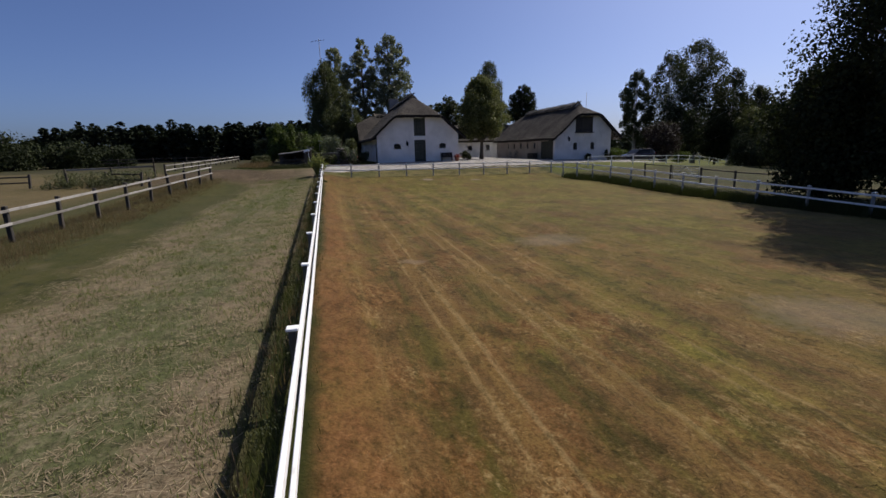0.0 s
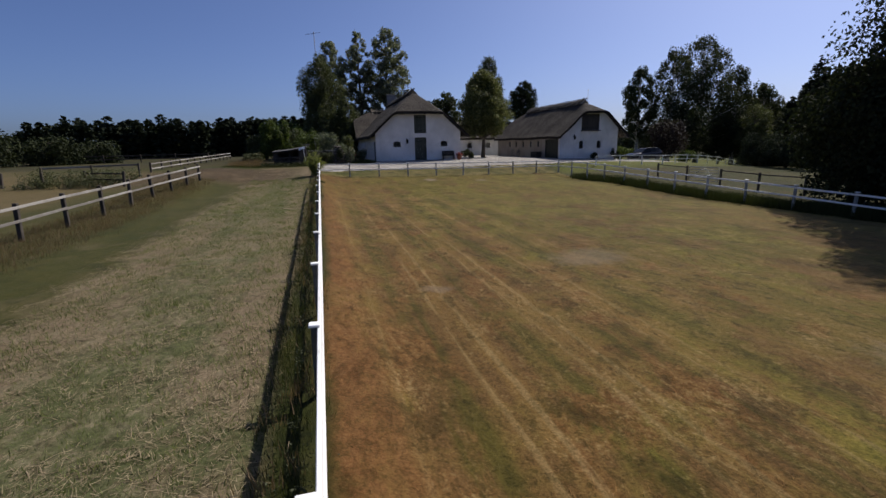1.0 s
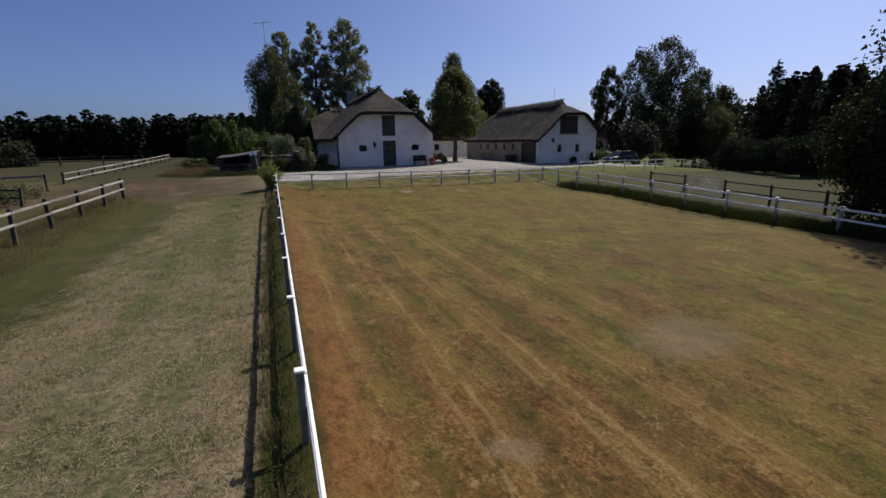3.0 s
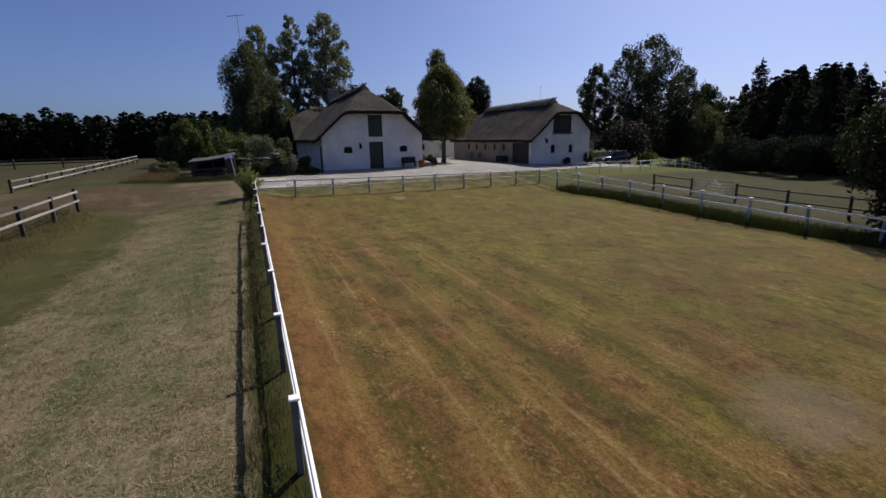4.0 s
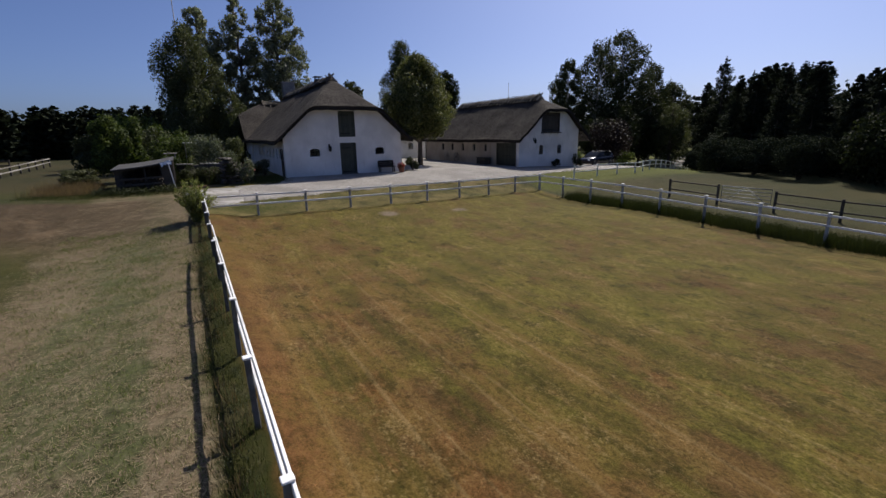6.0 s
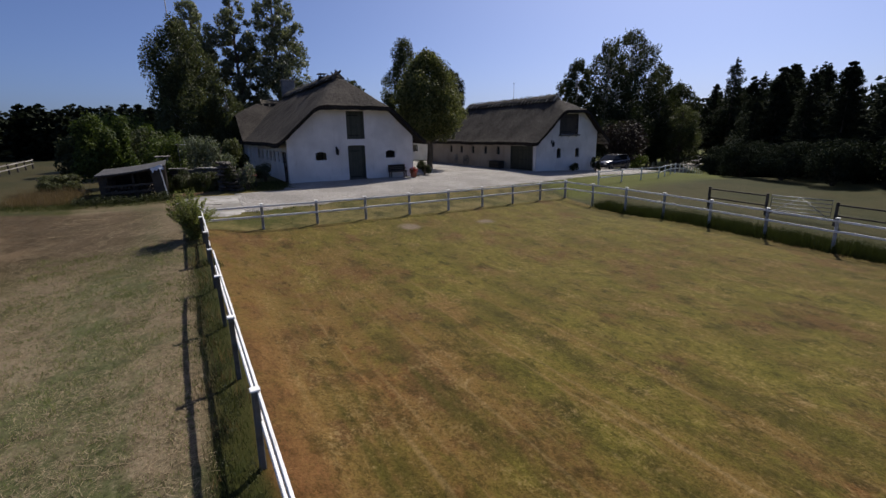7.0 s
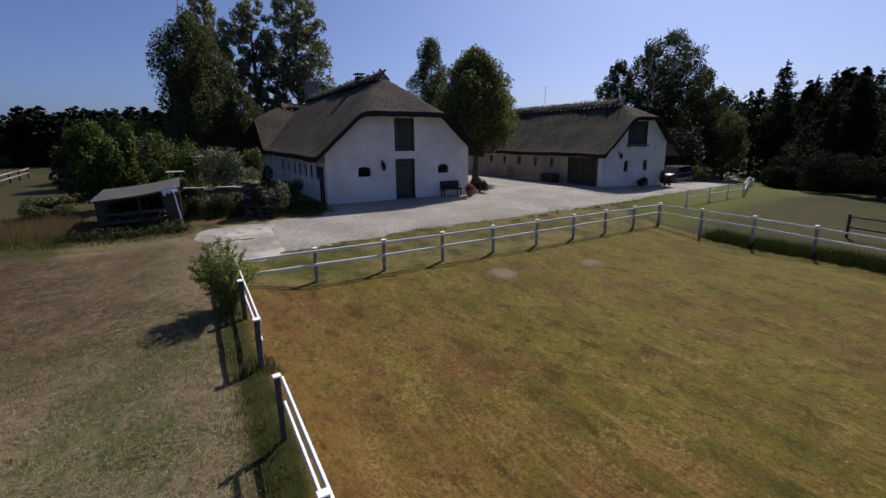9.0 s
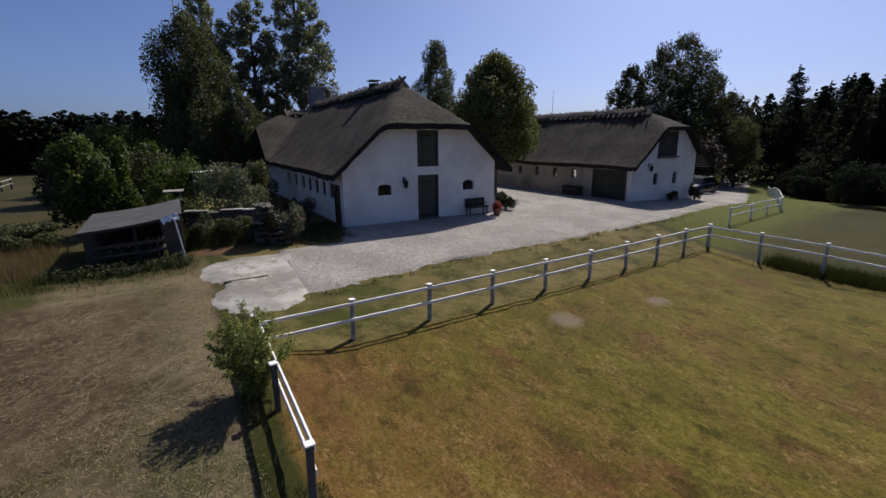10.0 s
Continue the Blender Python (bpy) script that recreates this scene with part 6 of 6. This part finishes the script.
for k, (x, y, top, r) in enumerate(((66.0, 60.8, 8.0, 3.0), (74.0, 65.5, 9.5, 3.4), (86.0, 71.5, 11.0, 4.0), (81.0, 55.5, 12.5, 3.6), (90.0, 60.5, 13.5, 4.0), (104.0, 68.0, 13.0, 4.5))):
    tree("hazel_tree", "dark hazel lining the far drive", "tree", x, y, top, r, 0.6, LEAF_DARK, 6000, 0.2, 230 + k, "round", clumps=36, clump=0.40, group="hazels along the drive")

# big overhanging tree right of the arena
tree("alder_tree", "big dark alder overhanging the meadow fence", "tree", 27.0, 9.1, 19.5, 6.0, 2.2, LEAF_DARK, 92000, 0.105, 140, "poplar", droop=0.7, clumps=150, clump=0.23, trunk=0.36)
tree("alder_tree", "low dark alder with hanging branches by the white fence", "tree", 24.8, 12.6, 7.4, 3.2, 1.2, LEAF_DARK, 26000, 0.10, 143, "round", droop=0.6, clumps=60, clump=0.30, trunk=0.2)
tree("alder_tree", "dark alder behind the big one", "tree", 33.5, 2.0, 15.0, 6.0, 2.0, LEAF_DARK, 20000, 0.2, 141, "oval", droop=0.3, clumps=56, clump=0.32, trunk=0.34)
tree("alder_tree", "dark alder deeper in the wood", "tree", 36.5, 12.5, 12.5, 5.0, 1.5, LEAF_DARK, 18000, 0.2, 144, "round", droop=0.3, clumps=50, clump=0.32, trunk=0.3)
tree("birch_tree", "dark drooping birch at the wood's edge", "tree", 44.0, 22.5, 6.6, 3.0, 1.6, LEAF_DARK, 9000, 0.15, 142, "oval", BIRCHBARK, 0.5, 36, 0.38)

# dark conifers beyond the meadow
_proto = [conifer("spruce_tree", "tall pointed spruce standing above the dark wood", 17.6, 5.4, 9000, 0.38, 150, (78.1, 55.0, lz(78.1, 55.0)), 0.76),
          conifer("spruce_tree", "dark spruce at the edge of the wood", 13.9, 4.4, 9500, 0.38, 151, (64.5, 41.0, lz(64.5, 41)), 0.64),
          conifer("spruce_tree", "dark spruce at the edge of the wood", 12.2, 3.9, 9000, 0.36, 152, (57.0, 38.5, lz(57, 38.5)), 0.70)]
_rng = random.Random(77)
for x, y, h in ((83.0, 60.5, 14.2), (81.0, 52.0, 15.2), (74.0, 50.0, 14.0), (86.0, 50.0, 16.4), (92.0, 54.0, 16.8), (104.6, 57.5, 18.4), (97.0, 50.0, 16.9), (72.0, 45.5, 14.6), (68.5, 43.8, 13.7), (76.0, 42.0, 14.8),
                (60.5, 39.8, 12.8), (54.5, 37.8, 11.0), (62.0, 36.5, 12.7), (67.0, 39.0, 14.0), (52.8, 34.2, 10.6), (51.0, 30.8, 10.2), (58.0, 33.0, 11.2), (50.6, 27.6, 8.7), (63.0, 30.0, 10.2), (70.0, 33.0, 11.2),
                (50.2, 18.6, 9.6), (51.0, 14.6, 10.2), (52.0, 10.6, 10.6), (58.0, 15.0, 11.2), (54.0, 6.0, 11.5), (48.0, 4.0, 12.5), (44.0, -2.0, 12.0),
                (58.5, 42.0, 9.8), (53.0, 39.0, 8.6), (50.5, 33.5, 8.0), (49.0, 30.0, 7.4), (48.6, 27.0, 6.8), (48.5, 18.5, 8.8), (69.5, 48.0, 10.9), (64.0, 45.3, 10.4), (49.0, 14.0, 9.6)):
    src = _rng.choice(_proto)
    ph = {0: 17.6, 1: 13.9, 2: 12.2}[_proto.index(src)]
    s = h / ph
    w = s * _rng.uniform(0.95, 1.25)
    copy_thing(src, Matrix.Translation((x, y, lz(x, y))) @ Matrix.Rotation(_rng.uniform(0, 6.28), 4, 'Z') @ Matrix.Diagonal((w, w, s, 1)))
for k, (x, y, r, h) in enumerate(((49.5, 36.8, 2.2, 3.0), (46.0, 36.0, 2.6, 3.6), (44.5, 32.0, 2.6, 3.4), (43.5, 28.0, 2.5, 3.8), (46.5, 24.5, 2.6, 4.2), (44.0, 18.0, 2.6, 3.6), (42.5, 13.5, 2.7, 4.0), (51.0, 41.2, 1.9, 2.6), (55.5, 43.0, 2.2, 3.6), (40.5, 8.0, 3.0, 4.2), (60.5, 46.4, 1.6, 2.8), (66.5, 49.2, 1.7, 3.2))):
    shrub("bramble_thicket", "dark undergrowth at the foot of the spruces", "shrub", x, y, r, h, NEEDLE, 9000, 0.085, 160 + k, "undergrowth at the wood's edge")

# garden shrubs beside the farmhouse
shrub("elder_bush", "large bright green elder behind the woodshed", "shrub", -4.5, 46.4, 2.0, 4.7, LEAF_BRIGHT, 16000, 0.085, 171, lump=0.68)
shrub("elder_bush", "low grey-green brush beside the woodshed", "shrub", -6.5, 43.6, 1.7, 1.25, WEED, 9000, 0.045, 172, lump=0.6)
shrub("garden_shrub", "yellow-green garden shrub beside a pale cover", "shrub", -1.5, 48.8, 1.7, 3.6, LEAF_BRIGHT, 5200, 0.08, 173)
shrub("garden_shrub", "green garden shrub behind the woodshed", "shrub", -1.7, 45.0, 0.95, 1.75, LEAF_BRIGHT, 3000, 0.06, 181)
shrub("garden_shrub", "silver-green garden shrub near the farmhouse", "shrub", 1.0, 46.0, 1.7, 3.0, LEAF_SILVER, 5200, 0.07, 174)
shrub("garden_shrub", "green garden shrub before the farmhouse wing", "shrub", 2.9, 52.5, 1.5, 3.0, LEAF_WILLOW, 4200, 0.09, 175)
shrub("garden_shrub", "broad green garden shrub behind the aerial", "shrub", -3.6, 54.5, 3.2, 3.8, LEAF, 7000, 0.12, 176)
shrub("rambling_rose", "pale flowering rambler over the stone stub", "shrub", 2.45, 40.5, 0.6, 1.7, LEAF_SILVER, 2000, 0.05, 177, petals=(BLOSSOM, 0.08, 0.045))
for k, (x, y, r, h) in enumerate(((-0.95, 41.3, 0.55, 1.0), (-0.35, 41.6, 0.6, 1.25), (0.25, 41.3, 0.6, 1.2), (0.75, 41.7, 0.5, 1.1), (-0.6, 42.2, 0.55, 1.2), (0.9, 41.0, 0.35, 0.8))):
    shrub("herb_clump", "tall feathery dark green herbs before the garden wall", "herb", x, y, r, h, WEED if k % 2 else LEAF, 3200, 0.032, 220 + k, "herbs by the garden wall")
shrub("ivy_bush", "dark ivy hanging over the stone wall stub", "shrub", 1.65, 40.55, 0.62, 1.85, LEAF, 4200, 0.035, 226, lump=0.85)
shrub("lavender_bush", "grey-blue flowering bush by the side wall", "shrub", 4.0, 44.4, 0.7, 1.25, LEAF_SILVER, 1600, 0.05, 178)
shrub("lavender_bush", "green bush by the side wall", "shrub", 3.9, 47.2, 0.6, 0.95, LEAF, 1300, 0.05, 179)
shoot_bush("corner_bush", "loose green elder bush leaning on the white fence corner", "shrub", -0.64, 29.95, 0.80, 1.85, LEAF_BUSH, 62, 240, 0.027, 180)
for k, (x, y, r, h) in enumerate(((-5.0, 68.0, 3.5, 5.6), (-7.0, 60.0, 2.6, 3.6), (-2.5, 59.5, 2.4, 4.0))):
    shrub("hedge_bush", "green hedge bush at the meadow's far end", "shrub", x, y, r, h, LEAF if k % 2 else LEAF_BRIGHT, 6000, 0.14, 190 + k, "hedge at the meadow's far end")
for k, (x, y, top, r) in enumerate(((-38.0, 62.0, 6.6, 4.2), (-33.0, 66.0, 5.8, 3.6), (-44.0, 58.0, 7.0, 4.6), (-29.5, 70.0, 5.4, 3.0))):
    tree("field_maple", "dark field maple by the far meadow", "tree", x, y, top, r, 1.6, LEAF_DARK, 6000, 0.17, 200 + k, "round", clumps=26, clump=0.42, group="field maples")


def far_wood(name, label, spots, seed, needles, n, size):
    """A wood of round-topped trees, crowns of leaf sprays down to the ground."""
    rng = np.random.default_rng(seed)
    C, R = [], []
    for x, y, h, r in spots:
        z = lz(x, y)
        for f, w in ((0.30, 1.0), (0.55, 0.95), (0.76, 0.72), (0.90, 0.40)):
            C.append((x + rng.normal(0, 0.18 * r), y + rng.normal(0, 0.18 * r), z + h * f))
            R.append((r * w, r * w, h * 0.20))
    P, N = clump_points(C, R, n * len(spots), rng, 0.7)
    return tagged(big_part(name, *leaves_mesh(P, N, size, rng), needles), label, "wood", kind="stuff")


_r = random.Random(5)
_spots = []
for row in range(2):
    x = -150.0
    while x < 12:
        y = 100 + row * 6 + _r.uniform(-2, 2) - 0.10 * max(0, -x - 40)
        d = math.hypot(x, y + 5)
        _spots.append((x, y, (d * 0.059 + 0.7 + _r.uniform(-0.9, 0.9) + row * 0.4) * float(0.55 + 0.45 * step(-58, -47, x)), _r.uniform(1.9, 2.9)))
        x += _r.uniform(1.3, 2.3)
_rng = np.random.default_rng(8)
_V, _F, _k = [], [], 0
for x, y, h, r in _spots:
    v, f = conifer_mesh(h * 1.04, r * 1.2, 800, 0.74, _rng, 0.02, 0.42, 0.55)
    _V.append(v + np.array([x, y, lz(x, y)]))
    _F.append(f + _k)
    _k += len(v)
tagged(big_part("conifer_wood", np.concatenate(_V), np.concatenate(_F), NEEDLE), "dark conifer plantation beyond the meadows", "wood", kind="stuff")
_spots = []
for row in range(2):
    x = 12.0
    while x < 190:
        y = 118 + row * 8 + _r.uniform(-3, 3)
        _spots.append((x, y, 8.0 + _r.uniform(-1.5, 1.5), _r.uniform(2.4, 3.6)))
        x += _r.uniform(2.4, 4.0)
    y = -40.0
    while y < 110:
        _spots.append((105 + row * 9 + _r.uniform(-3, 3), y, 13.0 + _r.uniform(-2, 2), _r.uniform(2.6, 3.8)))
        y += _r.uniform(2.6, 4.2)
far_wood("shelter_belt", "dark tree belt on the horizon", _spots, 9, NEEDLE, 220, 0.68)


# ---- grass and weeds ----
def blades_mesh(x, y, h, w, rng, lean=0.45, lift=-0.01):
    """Single grass blades rooted on the ground."""
    n = len(x)
    z = land(x, y) + lift
    a = rng.uniform(0, 2 * np.pi, n)
    b = rng.uniform(0, 2 * np.pi, n)
    k = rng.uniform(0.1, 1.0, n) * lean * h
    R = np.stack([x, y, z], 1)
    S = np.stack([np.cos(a) * w, np.sin(a) * w, 0 * a], 1)
    T = np.stack([np.cos(b) * k, np.sin(b) * k, h], 1)
    V = np.stack([R - S, R + S, R + T], 1).reshape(-1, 3)
    return V, np.arange(n * 3).reshape(n, 3)


def straws_mesh(x, y, L, w, rng, tilt=0.04):
    """Cut stalks lying nearly flat on the ground."""
    n = len(x)
    z = land(x, y) + 0.003 + rng.uniform(0, 0.008, n)
    a = rng.uniform(0, 2 * np.pi, n)
    d = np.stack([np.cos(a), np.sin(a), rng.uniform(-0.2, 1.0, n) * tilt], 1) * L[:, None] / 2
    s = np.stack([-np.sin(a), np.cos(a), rng.normal(0, 0.08, n)], 1) * w[:, None] / 2
    C = np.stack([x, y, z], 1)
    C[:, 2] += np.abs(d[:, 2])
    V = np.stack([C - d - s, C + d - s * 0.4, C + d + s * 0.4, C - d + s], 1).reshape(-1, 3)
    return V, np.arange(n * 4).reshape(n, 4)


def strew(name, label, n, box_xy, L, w, material, seed, keep=None):
    rng = np.random.default_rng(seed)
    x0, x1, y0, y1 = box_xy
    m = n // 9
    k = rng.integers(0, m, n)
    x = rng.uniform(x0, x1, m)[k] + rng.normal(0, 0.16, n)
    y = rng.uniform(y0, y1, m)[k] + rng.normal(0, 0.20, n)
    if keep is not None:
        ok = keep(x, y)
        x, y = x[ok], y[ok]
    V, F = straws_mesh(x, y, rng.uniform(*L, len(x)), rng.uniform(*w, len(x)), rng)
    return tagged(big_part(name, V, F, material), label, "grass", kind="stuff")


def scatter(name, label, n, box_xy, h, w, material, seed, clump=0.0, lean=0.45, keep=None, category="grass"):
    rng = np.random.default_rng(seed)
    x0, x1, y0, y1 = box_xy
    if clump:
        m = max(1, n // 14)
        cx, cy = rng.uniform(x0, x1, m), rng.uniform(y0, y1, m)
        k = rng.integers(0, m, n)
        x, y = cx[k] + rng.normal(0, clump, n), cy[k] + rng.normal(0, clump, n)
        hh = rng.uniform(0.6, 1.3, m)[k]
    else:
        x, y = rng.uniform(x0, x1, n), rng.uniform(y0, y1, n)
        hh = 1.0
    H = rng.uniform(h[0], h[1], n) * hh
    ok = np.ones(n, bool) if keep is None else keep(x, y)
    x, y, H = x[ok], y[ok], H[ok]
    V, F = blades_mesh(x, y, H, w * rng.uniform(0.6, 1.4, len(x)), rng, lean)
    return tagged(big_part(name, V, F, material), label, category, kind="stuff")


def off_yard(x, y):
    return (y < 31.3 + 0.104 * x) | (x < -1.6)


strew("arena_grass", "short dry mown grass lying on the arena", 95000, (-0.2, 16.0, -3.0, 33.0), (0.03, 0.10), (0.003, 0.007), BLADES, 301, keep=lambda x, y: off_yard(x, y) & (x > -0.15))
strew("strip_hay", "cut grass and hay lying on the strip", 90000, (-5.2, -1.05, -3.0, 36.0), (0.05, 0.16), (0.003, 0.008), STRAW, 302)
scatter("strip_grass", "short green stubble between the hay on the strip", 70000, (-4.8, -1.05, -3.5, 30.0), (0.03, 0.09), 0.0045, STUBBLE, 317, 0.10, lean=0.9)
scatter("fence_weeds", "dark green weeds along the white fence", 16000, (-1.0, -0.42, -6.0, 26.3), (0.03, 0.17), 0.0035, DARKGRASS, 303, 0.09)
scatter("fence_weeds", "dry grass stalks along the white fence", 2500, (-0.9, -0.35, -6.0, 31.0), (0.08, 0.30), 0.005, DRYGRASS, 304, 0.07)
scatter("long_grass", "long green grass under the white fence", 90000, (19.98, 21.4, -6.0, 31.0), (0.20, 0.52), 0.007, LONGGRASS, 305, 0.14)
strew("verge_grass", "yellow-green verge between fence and gravel", 34000, (-0.2, 25.0, 31.2, 36.8), (0.05, 0.15), (0.007, 0.016), BLADES, 306,
      keep=lambda x, y: (y > 31.3 + 0.104 * x) & (y < 34.7 + 0.10 * x))
scatter("edge_grass", "dark grass tufts along the gravel's edge", 9000, (1.4, 25.0, 34.2, 37.5), (0.03, 0.13), 0.010, DARKGRASS, 315, 0.10,
        keep=lambda x, y: np.abs(y - np.interp(x, [1.3, 3.3, 7.1, 13.2, 19.0, 23.3, 30.0], [34.6, 35.0, 35.7, 36.0, 36.6, 37.1, 38.4]) + 0.12) < 0.22)
scatter("gate_weeds", "green grass tuft round the gateway posts", 600, (-0.62, -0.18, 26.8, 27.4), (0.04, 0.15), 0.006, WEED, 316, 0.08)
scatter("meadow_grass", "reddish tall grass along the grey fence", 60000, (-9.9, -7.0, -4.0, 29.0), (0.05, 0.25), 0.0028, DRYGRASS, 307, 0.26)
scatter("meadow_grass", "green grass along the grey fence", 9000, (-9.9, -7.0, -4.0, 29.5), (0.06, 0.20), 0.0035, DARKGRASS, 308, 0.2)
scatter("meadow_grass", "reddish tall grass beside the woodshed", 6000, (-7.8, -5.4, 39.4, 43.0), (0.20, 0.65), 0.006, DRYGRASS, 310, 0.3)
scatter("garden_weeds", "tall weeds and herbs beside the woodshed", 6000, (-1.3, 1.1, 40.8, 44.5), (0.2, 0.7), 0.008, DARKGRASS, 311, 0.2)
scatter("garden_weeds", "low weeds along the woodshed and slab", 8000, (-8.0, -1.2, 37.9, 39.7), (0.04, 0.22), 0.005, DARKGRASS, 312, 0.2)
scatter("garden_weeds", "grass at the house foot", 5000, (2.0, 4.8, 39.9, 43.5), (0.06, 0.25), 0.010, DARKGRASS, 313, 0.15)
strew("field_grass", "olive meadow grass right of the arena", 24000, (21.3, 40.0, 10.0, 36.0), (0.05, 0.14), (0.008, 0.018), BLADES, 314,
      keep=lambda x, y: y < 35.0 + 0.2 * (x - 25))


def leafy_weeds(name, label, n, box_xy, high, size, material, seed):
    """Low broad-leaved weeds in uneven clumps along a strip."""
    rng = np.random.default_rng(seed)
    x0, x1, y0, y1 = box_xy
    m = n // 45
    cx, cy = rng.uniform(x0, x1, m), rng.uniform(y0, y1, m)
    r, h = rng.uniform(0.05, 0.14, m), rng.uniform(0.25, 1.0, m) * high
    k = rng.integers(0, m, n)
    x, y = cx[k] + rng.normal(0, 1, n) * r[k] * 0.6, cy[k] + rng.normal(0, 1, n) * r[k]
    z = land(x, y) + h[k] * rng.random(n) ** 0.8
    P = np.stack([x, y, z], 1)
    N = rng.normal(0, 0.5, (n, 3)) + np.array([0, 0, 1.0])
    return tagged(big_part(name, *leaves_mesh(P, N, size, rng), material), label, "weeds", kind="stuff")


leafy_weeds("fence_weeds", "dark leafy weeds under the white fence", 6000, (-0.85, -0.48, -5.0, 26.0), 0.15, 0.014, LEAF, 320)
leafy_weeds("tall_weeds", "tall grey-green scrubby weeds in the old paddock", 14000, (-18.5, -12.4, 29.5, 33.5), 1.0, 0.045, WEED, 309)
leafy_weeds("shed_weeds", "leafy nettles round the woodshed", 7000, (-5.2, -1.3, 38.6, 39.6), 0.40, 0.035, LEAF, 321)
leafy_weeds("bank_weeds", "leafy weeds under the far white fence", 9000, (20.4, 21.4, 6.0, 31.0), 0.5, 0.030, LEAF, 322)
